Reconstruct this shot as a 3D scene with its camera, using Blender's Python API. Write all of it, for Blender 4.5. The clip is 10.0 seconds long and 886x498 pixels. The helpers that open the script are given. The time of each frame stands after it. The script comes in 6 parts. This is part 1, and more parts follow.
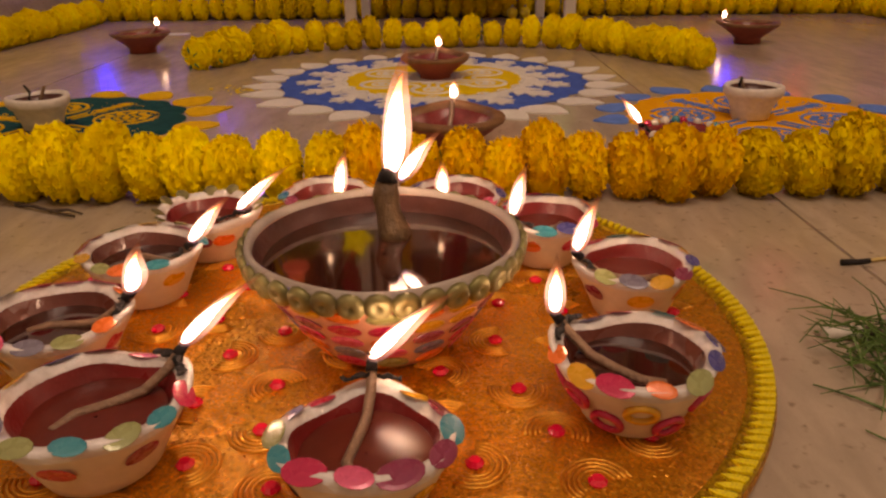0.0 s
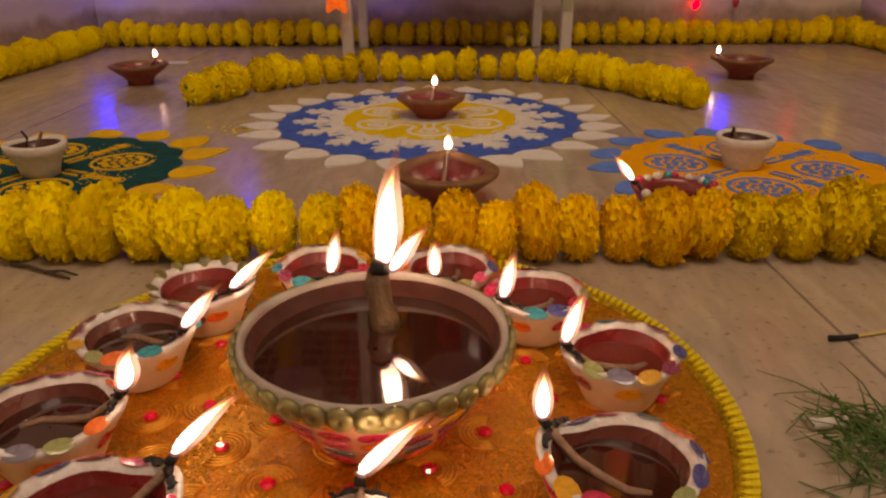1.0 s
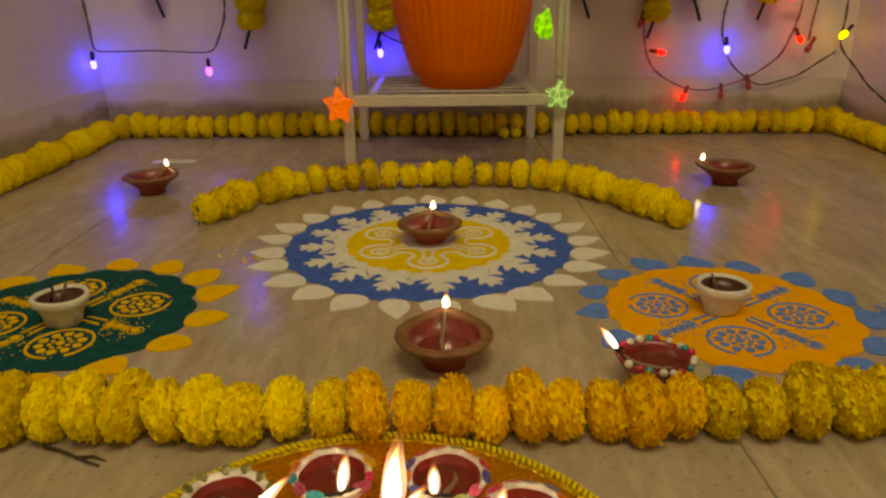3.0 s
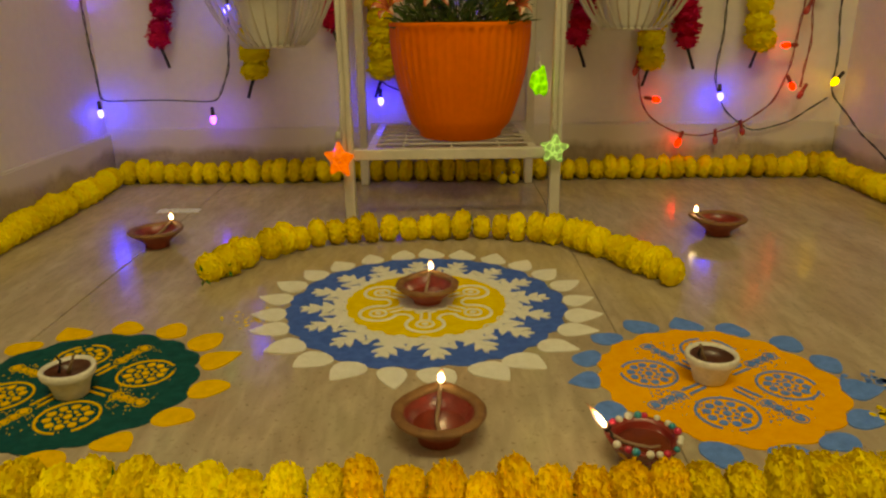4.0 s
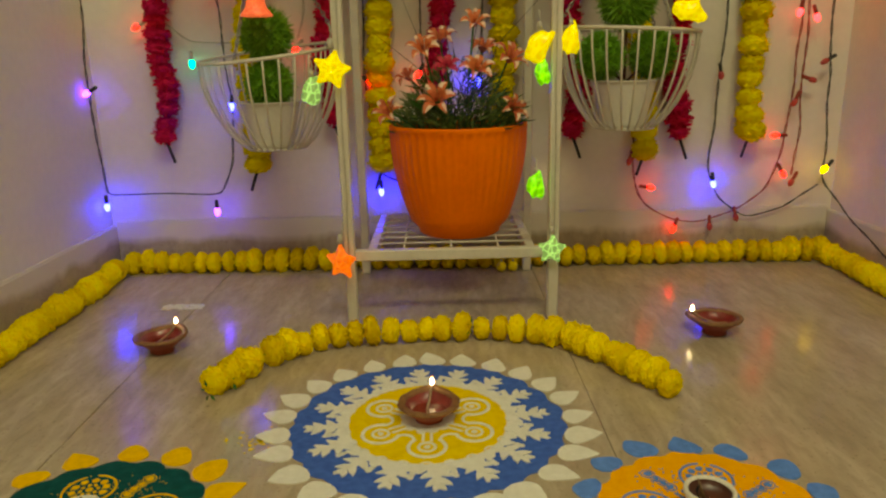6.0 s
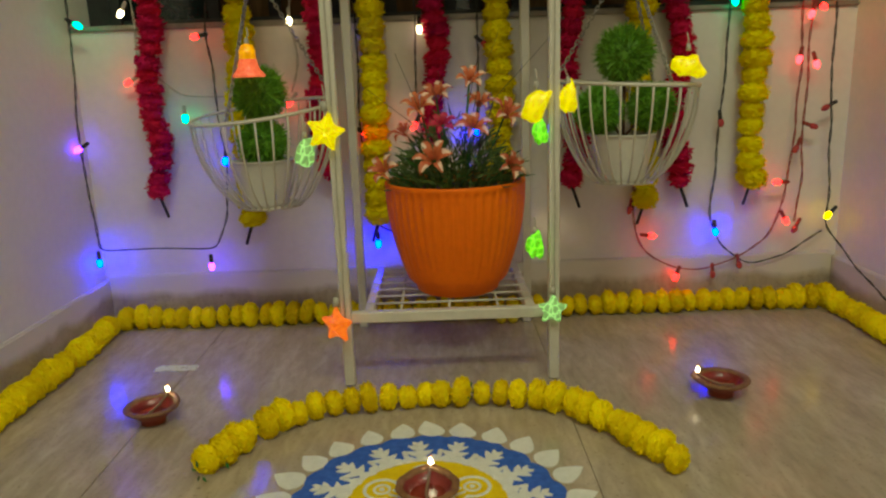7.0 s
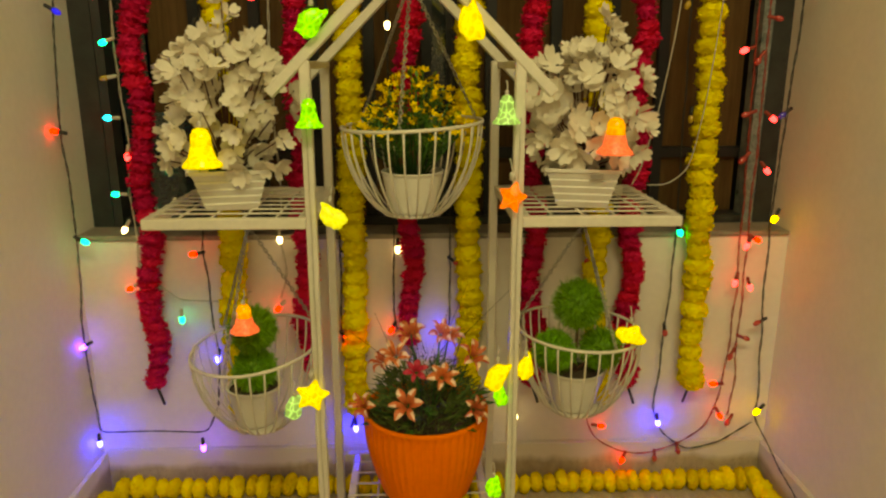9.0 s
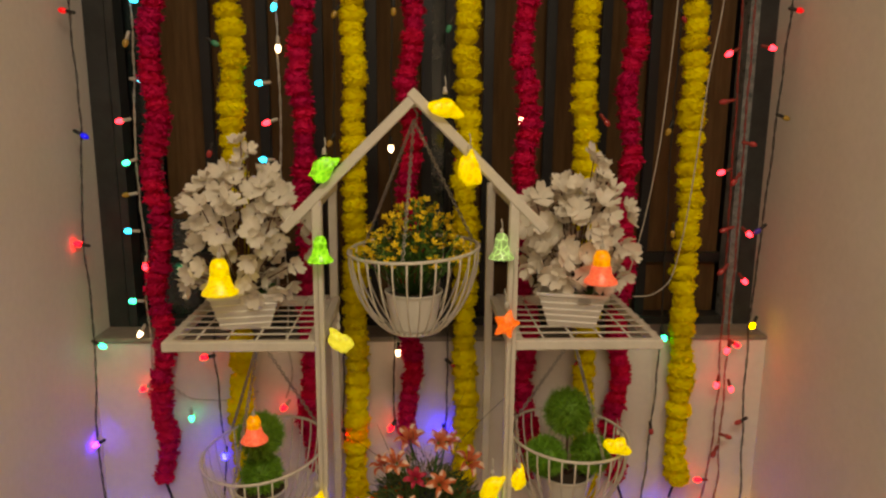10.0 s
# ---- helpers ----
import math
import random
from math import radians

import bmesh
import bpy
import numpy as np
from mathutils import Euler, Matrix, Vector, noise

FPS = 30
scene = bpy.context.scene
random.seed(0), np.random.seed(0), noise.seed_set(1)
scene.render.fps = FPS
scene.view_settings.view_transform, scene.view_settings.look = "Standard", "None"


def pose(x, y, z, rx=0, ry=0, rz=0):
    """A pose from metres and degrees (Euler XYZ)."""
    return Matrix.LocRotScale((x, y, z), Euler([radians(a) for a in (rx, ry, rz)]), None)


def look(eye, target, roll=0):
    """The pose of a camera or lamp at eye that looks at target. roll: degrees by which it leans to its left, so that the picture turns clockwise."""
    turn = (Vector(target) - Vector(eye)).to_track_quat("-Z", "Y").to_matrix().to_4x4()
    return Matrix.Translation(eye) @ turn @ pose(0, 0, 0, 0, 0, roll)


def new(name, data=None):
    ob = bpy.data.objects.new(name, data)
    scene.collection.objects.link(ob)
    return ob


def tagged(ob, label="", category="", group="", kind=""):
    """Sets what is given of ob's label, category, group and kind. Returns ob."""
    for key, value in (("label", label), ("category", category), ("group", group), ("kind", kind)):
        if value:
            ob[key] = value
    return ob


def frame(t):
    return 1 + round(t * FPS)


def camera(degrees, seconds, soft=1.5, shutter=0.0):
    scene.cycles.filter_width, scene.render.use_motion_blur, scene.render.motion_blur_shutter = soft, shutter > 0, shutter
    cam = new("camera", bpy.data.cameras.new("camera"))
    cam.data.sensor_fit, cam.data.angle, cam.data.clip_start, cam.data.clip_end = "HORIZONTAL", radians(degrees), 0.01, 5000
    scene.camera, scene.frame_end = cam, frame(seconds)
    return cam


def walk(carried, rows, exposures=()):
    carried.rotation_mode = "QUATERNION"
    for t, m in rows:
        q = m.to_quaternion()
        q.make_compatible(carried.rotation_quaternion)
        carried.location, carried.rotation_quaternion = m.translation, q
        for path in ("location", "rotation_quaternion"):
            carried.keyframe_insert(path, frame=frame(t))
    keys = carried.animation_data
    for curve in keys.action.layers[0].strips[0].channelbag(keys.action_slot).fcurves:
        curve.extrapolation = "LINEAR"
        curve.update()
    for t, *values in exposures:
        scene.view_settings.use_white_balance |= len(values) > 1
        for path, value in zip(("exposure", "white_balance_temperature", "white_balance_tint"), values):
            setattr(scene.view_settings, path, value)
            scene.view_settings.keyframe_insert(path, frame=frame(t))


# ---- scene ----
cam = camera(63.7, 10.0, soft=2.3)
PATH = [
    (0, (-0.088, 0.067, 0.16), (-0.095, 1.899, -0.642), -0.7),
    (0.5, (-0.088, 0.071, 0.173), (-0.091, 1.908, -0.618), -0.4),
    (1, (-0.085, 0.077, 0.192), (-0.084, 1.921, -0.582), -0.3),
    (1.5, (-0.083, 0.077, 0.215), (-0.08, 1.928, -0.542), -0.2),
    (2, (-0.085, 0.075, 0.243), (-0.074, 1.937, -0.49), -0.2),
    (2.5, (-0.084, 0.075, 0.271), (-0.075, 1.946, -0.433), -0.3),
    (3, (-0.084, 0.073, 0.307), (-0.078, 1.954, -0.372), -0.5),
    (4.5, (-0.073, 0.068, 0.391), (-0.076, 1.975, -0.21), -0.8),
    (5, (-0.074, 0.074, 0.418), (-0.075, 1.99, -0.158), -0.8),
    (5.5, (-0.077, 0.074, 0.444), (-0.077, 1.999, -0.099), -1.0),
    (7, (-0.068, 0.121, 0.533), (-0.067, 2.067, 0.075), -2.0),
    (7.5, (-0.068, 0.155, 0.605), (-0.067, 2.104, 0.157), -2.3),
    (8, (-0.071, 0.144, 0.761), (-0.057, 2.08, 0.258), -1.9),
    (8.5, (-0.056, 0.108, 0.926), (-0.01, 2.039, 0.408), -0.7),
    (9, (-0.053, 0.076, 1.06), (0.016, 2.011, 0.557), 0.0),
    (9.5, (-0.058, 0.042, 1.162), (0.02, 1.986, 0.702), 0.4),
    (10, (-0.067, 0.011, 1.241), (0.02, 1.969, 0.845), 0.5),
]
LENS_TONE = [
    (0.0, -0.48, 7900, 40), (1.0, -0.57, 7700, 34), (2.0, -0.6, 8500, 22), (3.0, -0.52, 9000, 0), (4.5, -0.24, 11000, -16), (5.0, -0.2, 9300, 0), (5.5, -0.14, 8500, -10),
    (7.0, -0.2, 6050, -18), (7.5, -0.12, 5850, 20), (8.0, -0.08, 6300, -20), (8.5, 0.02, 6150, -10), (9.0, 0.1, 10200, -18), (9.5, 0.14, 10200, -1), (10.0, -0.28, 7200, 14),
]
walk(cam, [(t, look(eye, target, roll)) for t, eye, target, roll in PATH], LENS_TONE)

# ---- light ----
world = bpy.data.worlds.new("night")
scene.world = world
world.use_nodes = True
world.node_tree.nodes["Background"].inputs[0].default_value = (0.02, 0.02, 0.03, 1)
world.node_tree.nodes["Background"].inputs[1].default_value = 0.3


def area_lamp(name, eye, target, sx, sy, watts, colour):
    data = bpy.data.lights.new(name, "AREA")
    data.shape, data.size, data.size_y, data.energy, data.color = "RECTANGLE", sx, sy, watts, colour
    ob = new(name, data)
    ob.matrix_world = look(eye, target)
    return ob


area_lamp("tube_lamp_light", (0.16, -0.50, 2.55), (0.08, 0.35, 0.0), 1.25, 0.45, 29.0, (1.0, 0.90, 0.68))


# ---- materials ----
def material(name, c1, c2=None, scale=12.0, rough=0.6, metal=0.0, bump=0.0, bscale=180.0, rnd=0.0, emit=None, power=0.0,
             coat=0.0, spec=0.5, trans=0.0, fine=0.12, stretch=(1, 1, 1), sheen=0.0, rough_var=0.08, subsurf=0.0):
    m = bpy.data.materials.new(name)
    m.use_nodes = True
    nt = m.node_tree
    bs = nt.nodes["Principled BSDF"]
    tc = nt.nodes.new("ShaderNodeTexCoord")
    mp = nt.nodes.new("ShaderNodeMapping")
    mp.inputs["Scale"].default_value = stretch
    nt.links.new(tc.outputs["Object"], mp.inputs["Vector"])
    n1 = nt.nodes.new("ShaderNodeTexNoise")
    n1.inputs["Scale"].default_value, n1.inputs["Detail"].default_value = scale, 5
    nt.links.new(mp.outputs[0], n1.inputs["Vector"])
    n2 = nt.nodes.new("ShaderNodeTexNoise")
    n2.inputs["Scale"].default_value, n2.inputs["Detail"].default_value = bscale, 3
    nt.links.new(mp.outputs[0], n2.inputs["Vector"])
    ramp = nt.nodes.new("ShaderNodeValToRGB")
    ramp.color_ramp.elements[0].position, ramp.color_ramp.elements[1].position = 0.32, 0.68
    ramp.color_ramp.elements[0].color = (*c1, 1)
    ramp.color_ramp.elements[1].color = (*(c2 or [v * 0.8 for v in c1]), 1)
    nt.links.new(n1.outputs[0], ramp.inputs[0])
    hsv = nt.nodes.new("ShaderNodeHueSaturation")
    nt.links.new(ramp.outputs[0], hsv.inputs["Color"])
    mr = nt.nodes.new("ShaderNodeMapRange")
    mr.inputs["To Min"].default_value, mr.inputs["To Max"].default_value = 1 - fine * 2, 1 + fine * 2
    nt.links.new(n2.outputs[0], mr.inputs["Value"])
    if rnd:
        oi = nt.nodes.new("ShaderNodeObjectInfo")
        mr2 = nt.nodes.new("ShaderNodeMapRange")
        mr2.inputs["To Min"].default_value, mr2.inputs["To Max"].default_value = 1 - rnd, 1 + rnd
        nt.links.new(oi.outputs["Random"], mr2.inputs["Value"])
        mul = nt.nodes.new("ShaderNodeMath")
        mul.operation = "MULTIPLY"
        nt.links.new(mr.outputs[0], mul.inputs[0])
        nt.links.new(mr2.outputs[0], mul.inputs[1])
        nt.links.new(mul.outputs[0], hsv.inputs["Value"])
        mr3 = nt.nodes.new("ShaderNodeMapRange")
        mr3.inputs["To Min"].default_value, mr3.inputs["To Max"].default_value = 0.5 - rnd * 0.05, 0.5 + rnd * 0.05
        nt.links.new(oi.outputs["Random"], mr3.inputs["Value"])
        nt.links.new(mr3.outputs[0], hsv.inputs["Hue"])
    else:
        nt.links.new(mr.outputs[0], hsv.inputs["Value"])
    nt.links.new(hsv.outputs[0], bs.inputs["Base Color"])
    rr = nt.nodes.new("ShaderNodeMapRange")
    rr.inputs["To Min"].default_value, rr.inputs["To Max"].default_value = max(0.02, rough - rough_var), min(1, rough + rough_var)
    nt.links.new(n1.outputs[0], rr.inputs["Value"])
    nt.links.new(rr.outputs[0], bs.inputs["Roughness"])
    bs.inputs["Metallic"].default_value = metal
    bs.inputs["Specular IOR Level"].default_value = spec
    bs.inputs["Coat Weight"].default_value = coat
    bs.inputs["Coat Roughness"].default_value = 0.08
    bs.inputs["Transmission Weight"].default_value = trans
    bs.inputs["Sheen Weight"].default_value = sheen
    bs.inputs["Subsurface Weight"].default_value = subsurf
    bs.inputs["Subsurface Radius"].default_value = (0.01, 0.006, 0.003)
    bs.inputs["Subsurface Scale"].default_value = 0.3
    if bump:
        b = nt.nodes.new("ShaderNodeBump")
        b.inputs["Strength"].default_value, b.inputs["Distance"].default_value = bump, 0.002
        nt.links.new(n2.outputs[0], b.inputs["Height"])
        nt.links.new(b.outputs[0], bs.inputs["Normal"])
    if emit:
        bs.inputs["Emission Color"].default_value = (*emit, 1)
        bs.inputs["Emission Strength"].default_value = power
    return m


M = {}
M["wall"] = material("wall_paint", (0.80, 0.74, 0.69), (0.74, 0.68, 0.63), 2.5, 0.62, bump=0.12, bscale=60, fine=0.03)
M["ceiling"] = material("ceiling_paint", (0.7, 0.68, 0.64), None, 3, 0.8)
M["post"] = material("white_enamel", (0.68, 0.63, 0.55), (0.60, 0.55, 0.47), 14, 0.35, bump=0.15, bscale=120, fine=0.04)
M["plastic_white"] = material("white_plastic", (0.72, 0.69, 0.63), (0.67, 0.63, 0.57), 20, 0.38, bump=0.05, fine=0.03)
M["orange_pot"] = material("orange_plastic", (0.92, 0.185, 0.006), (0.86, 0.16, 0.005), 9, 0.48, bump=0.04, bscale=90, fine=0.04, spec=0.15)
M["marigold"] = material("marigold_petal", (1.0, 0.84, 0.010), (1.0, 0.74, 0.008), 5, 0.8, rnd=0.12, fine=0.06, spec=0.08)
# same yellow petals, with the lamp flames' orange cast put into the colour
M["marigold_flame_tint"] = material("flame_tinted_marigold_petal", (1.0, 0.71, 0.008), (1.0, 0.61, 0.006), 5, 0.8, rnd=0.10, fine=0.06, spec=0.08)
M["marigold_wall"] = material("yellow_silk_petal", (0.97, 0.86, 0.008), (0.95, 0.78, 0.006), 5, 0.8, rnd=0.1, fine=0.06, spec=0.08)
M["red_silk"] = material("crimson_silk_petal", (0.74, 0.012, 0.115), (0.64, 0.008, 0.085), 6, 0.7, rnd=0.15, fine=0.08, spec=0.1)
M["green"] = material("green_leaf", (0.05, 0.16, 0.02), (0.03, 0.10, 0.015), 60, 0.6, rnd=0.25)
M["topiary"] = material("topiary_blade", (0.22, 0.43, 0.030), (0.12, 0.28, 0.018), 90, 0.55, rnd=0.1, fine=0.3)
M["foliage"] = material("artificial_foliage", (0.045, 0.11, 0.03), (0.08, 0.16, 0.03), 60, 0.5, fine=0.3)
M["clay"] = material("red_clay", (0.34, 0.07, 0.035), (0.25, 0.045, 0.025), 60, 0.55, bump=0.25, bscale=300)
M["clay_in"] = material("glazed_red_clay", (0.27, 0.022, 0.020), (0.17, 0.014, 0.012), 60, 0.30, coat=0.3, bump=0.6, bscale=130)
M["rim_paint"] = material("bronze_rim_paint", (0.27, 0.135, 0.055), (0.19, 0.085, 0.036), 80, 0.6, metal=0.1, bump=0.3)
M["cream"] = material("cream_painted_clay", (0.80, 0.70, 0.54), (0.70, 0.57, 0.42), 55, 0.5, bump=0.2, bscale=260, fine=0.06)
M["cup"] = material("white_painted_cup", (0.80, 0.76, 0.68), (0.70, 0.66, 0.58), 50, 0.55, bump=0.2, bscale=220)
M["rim_white"] = material("brushed_white_paint", (0.80, 0.78, 0.76), (0.58, 0.52, 0.48), 110, 0.42, bump=0.5, bscale=240, fine=0.1)
M["inside"] = material("oiled_brown_clay", (0.10, 0.026, 0.015), (0.06, 0.015, 0.009), 40, 0.34, coat=0.15, bump=0.5, bscale=110)
M["inside_small"] = material("oiled_red_brown_clay", (0.17, 0.045, 0.028), (0.11, 0.028, 0.018), 60, 0.28, coat=0.4, bump=0.5, bscale=130)
M["oil"] = material("dark_oil", (0.050, 0.011, 0.006), (0.036, 0.008, 0.004), 20, 0.04, spec=0.7, coat=0.5, rough_var=0.02)
M["oil_red"] = material("oil_over_red_clay", (0.17, 0.027, 0.017), (0.11, 0.017, 0.011), 40, 0.20, spec=0.3, coat=0.0, rough_var=0.03)
M["oil_film"] = material("oily_residue", (0.24, 0.03, 0.02), (0.15, 0.02, 0.014), 60, 0.24, spec=0.4, bump=0.3, bscale=90)
M["wick"] = material("oiled_cotton_wick", (0.22, 0.125, 0.05), (0.11, 0.06, 0.025), 200, 0.5, bump=0.5, bscale=700, stretch=(1, 1, 0.3))
M["wick_thin"] = material("thin_oiled_wick", (0.34, 0.21, 0.13), (0.24, 0.14, 0.085), 200, 0.45, bump=0.5, bscale=700)
M["char"] = material("charred_wick", (0.012, 0.009, 0.008), None, 100, 0.8, bump=0.5)
M["gold"] = material("gilded_tray_sheet", (0.62, 0.30, 0.018), (0.64, 0.22, 0.014), 28, 0.28, metal=0.6, bump=0.2, bscale=500, fine=0.12)


def add_glitter(m, scale, amount):
    """Small flakes, each tipped its own way."""
    nt = m.node_tree
    bs = nt.nodes["Principled BSDF"]
    tc = nt.nodes.new("ShaderNodeTexCoord")
    vo = nt.nodes.new("ShaderNodeTexVoronoi")
    vo.inputs["Scale"].default_value = scale
    nt.links.new(tc.outputs["Object"], vo.inputs["Vector"])
    sub = nt.nodes.new("ShaderNodeVectorMath")
    sub.operation = "SUBTRACT"
    sub.inputs[1].default_value = (0.5, 0.5, 0.5)
    nt.links.new(vo.outputs["Color"], sub.inputs[0])
    sc = nt.nodes.new("ShaderNodeVectorMath")
    sc.operation = "SCALE"
    sc.inputs["Scale"].default_value = amount
    nt.links.new(sub.outputs[0], sc.inputs[0])
    add = nt.nodes.new("ShaderNodeVectorMath")
    add.operation = "ADD"
    if bs.inputs["Normal"].links:
        nt.links.new(bs.inputs["Normal"].links[0].from_socket, add.inputs[0])
    else:
        ge = nt.nodes.new("ShaderNodeNewGeometry")
        nt.links.new(ge.outputs["Normal"], add.inputs[0])
    nt.links.new(sc.outputs[0], add.inputs[1])
    no = nt.nodes.new("ShaderNodeVectorMath")
    no.operation = "NORMALIZE"
    nt.links.new(add.outputs[0], no.inputs[0])
    nt.links.new(no.outputs[0], bs.inputs["Normal"])
    # glitter sparkle put into the base colour: some flakes brighter, some darker
    src = bs.inputs["Base Color"].links[0].from_socket
    sx = nt.nodes.new("ShaderNodeSeparateColor")
    nt.links.new(vo.outputs["Color"], sx.inputs[0])
    ra = nt.nodes.new("ShaderNodeMapRange")
    ra.inputs["To Min"].default_value, ra.inputs["To Max"].default_value = 0.70, 1.35
    nt.links.new(sx.outputs[0], ra.inputs["Value"])
    hv = nt.nodes.new("ShaderNodeHueSaturation")
    nt.links.new(src, hv.inputs["Color"])
    nt.links.new(ra.outputs[0], hv.inputs["Value"])
    nt.links.new(hv.outputs[0], bs.inputs["Base Color"])


add_glitter(M["gold"], 1300, 0.6)
M["gold_relief"] = material("embossed_gold", (0.82, 0.42, 0.055), (0.74, 0.31, 0.035), 60, 0.34, metal=0.8, bump=0.3, bscale=900, fine=0.2)
M["zari"] = material("yellow_zari_ribbon", (1.0, 0.84, 0.03), (0.95, 0.76, 0.015), 120, 0.3, metal=0.12, bump=0.5, bscale=1200, fine=0.3)
M["zari_dark"] = material("olive_gold_rim", (0.62, 0.40, 0.02), (0.45, 0.28, 0.015), 90, 0.28, metal=0.6, fine=0.35)
add_glitter(M["zari_dark"], 1100, 0.8)
M["gem"] = material("red_glass_gem", (0.85, 0.008, 0.05), (0.75, 0.006, 0.04), 60, 0.10, coat=0.5, spec=0.8)
M["bead"] = material("olive_mirror_bead", (0.19, 0.165, 0.060), (0.29, 0.26, 0.10), 130, 0.42, metal=0.4, rnd=0.15, fine=0.2)
SEQ = []
for nm, c in (("crimson", (0.66, 0.025, 0.10)), ("orange", (0.92, 0.20, 0.035)), ("plum", (0.34, 0.05, 0.11)), ("mustard", (0.82, 0.42, 0.025)),
              ("slate", (0.22, 0.20, 0.27)), ("teal", (0.03, 0.32, 0.40)), ("olive", (0.36, 0.39, 0.15)), ("indigo", (0.09, 0.09, 0.34)), ("rose", (0.85, 0.12, 0.24))):
    SEQ.append(material(nm + "_sequin", c, [v * 0.75 for v in c], 200, 0.28, metal=0.1, coat=0.4, fine=0.15))
M["wire_black"] = material("black_wire", (0.02, 0.018, 0.017), None, 60, 0.5)
M["wire_red"] = material("red_wire", (0.30, 0.03, 0.02), None, 60, 0.5)
M["wire_white"] = material("clear_white_wire", (0.55, 0.50, 0.42), None, 60, 0.4)
M["chain"] = material("grey_steel_chain", (0.42, 0.40, 0.37), None, 60, 0.4, metal=0.7)
M["brown_wood"] = material("brown_shutter", (0.13, 0.072, 0.030), (0.085, 0.045, 0.019), 10, 0.72, spec=0.12, bump=0.2, bscale=50, stretch=(8, 8, 0.6))
M["bar"] = material("black_grille", (0.012, 0.012, 0.015), None, 30, 0.45, metal=0.2)
M["frame"] = material("dark_window_frame", (0.018, 0.019, 0.019), (0.035, 0.037, 0.036), 25, 0.45, bump=0.1)
M["granite"] = material("blue_grey_granite", (0.10, 0.12, 0.125), (0.26, 0.28, 0.28), 45, 0.3, bscale=220, fine=0.4)
M["sill"] = material("grey_stone_sill", (0.30, 0.26, 0.22), (0.22, 0.19, 0.16), 30, 0.5, bump=0.1)
M["glass"] = material("dark_window_glass", (0.02, 0.03, 0.03), None, 8, 0.08, spec=0.8)
M["match"] = material("pale_matchwood", (0.62, 0.46, 0.16), None, 100, 0.7)
M["grass"] = material("cut_grass", (0.10, 0.20, 0.035), (0.06, 0.13, 0.03), 60, 0.6, fine=0.3)
M["twig"] = material("dry_twig", (0.07, 0.045, 0.03), None, 90, 0.8)
M["stem"] = material("brown_stem", (0.11, 0.045, 0.025), None, 90, 0.7)
M["blossom"] = material("white_silk_blossom", (0.86, 0.80, 0.70), (0.79, 0.72, 0.61), 45, 0.75, rnd=0.06, fine=0.05)


def translucent(m, share):
    """Thin cloth that lets some light through."""
    nt = m.node_tree
    bs, out = nt.nodes["Principled BSDF"], nt.nodes["Material Output"]
    tl = nt.nodes.new("ShaderNodeBsdfTranslucent")
    nt.links.new(bs.inputs["Base Color"].links[0].from_socket, tl.inputs["Color"])
    mx = nt.nodes.new("ShaderNodeMixShader")
    mx.inputs[0].default_value = share
    nt.links.new(bs.outputs[0], mx.inputs[1])
    nt.links.new(tl.outputs[0], mx.inputs[2])
    nt.links.new(mx.outputs[0], out.inputs[0])


translucent(M["blossom"], 0.25)
translucent(M["marigold_wall"], 0.25)
translucent(M["red_silk"], 0.2)
translucent(M["marigold"], 0.12)
translucent(M["marigold_flame_tint"], 0.12)
M["yellow_small"] = material("small_yellow_flower", (0.90, 0.66, 0.015), (0.85, 0.55, 0.012), 60, 0.7, fine=0.2)
M["lily_leaf"] = material("olive_grassy_leaf", (0.05, 0.10, 0.025), (0.13, 0.17, 0.035), 130, 0.5, fine=0.3)
M["lily_edge"] = material("pale_lily_margin", (0.80, 0.58, 0.46), (0.78, 0.46, 0.33), 60, 0.6, fine=0.08)
M["bush_leaf"] = material("bright_small_leaf", (0.07, 0.19, 0.03), (0.14, 0.26, 0.04), 70, 0.5, fine=0.3)
M["lily"] = material("peach_lily_petal", (0.50, 0.085, 0.028), (0.58, 0.16, 0.065), 42, 0.6, rnd=0.12, fine=0.1)
M["lily_red"] = material("crimson_flower_petal", (0.5, 0.015, 0.06), None, 42, 0.6)
POW = {}
for nm, a, b in (("white", (0.88, 0.86, 0.81), (0.80, 0.78, 0.72)), ("blue", (0.072, 0.165, 0.64), (0.05, 0.12, 0.52)), ("sky", (0.14, 0.30, 0.84), (0.105, 0.235, 0.70)),
                 ("yellow", (0.92, 0.68, 0.012), (0.84, 0.58, 0.01)), ("orange", (1.0, 0.48, 0.008), (0.95, 0.41, 0.006)), ("green", (0.006, 0.095, 0.098), (0.004, 0.064, 0.068)),
                 ("gold", (0.98, 0.60, 0.015), (0.86, 0.50, 0.015))):
    POW[nm] = material(nm + "_rangoli_powder", a, b, 90, 0.95, bump=0.6, bscale=900, fine=0.16, spec=0.15)


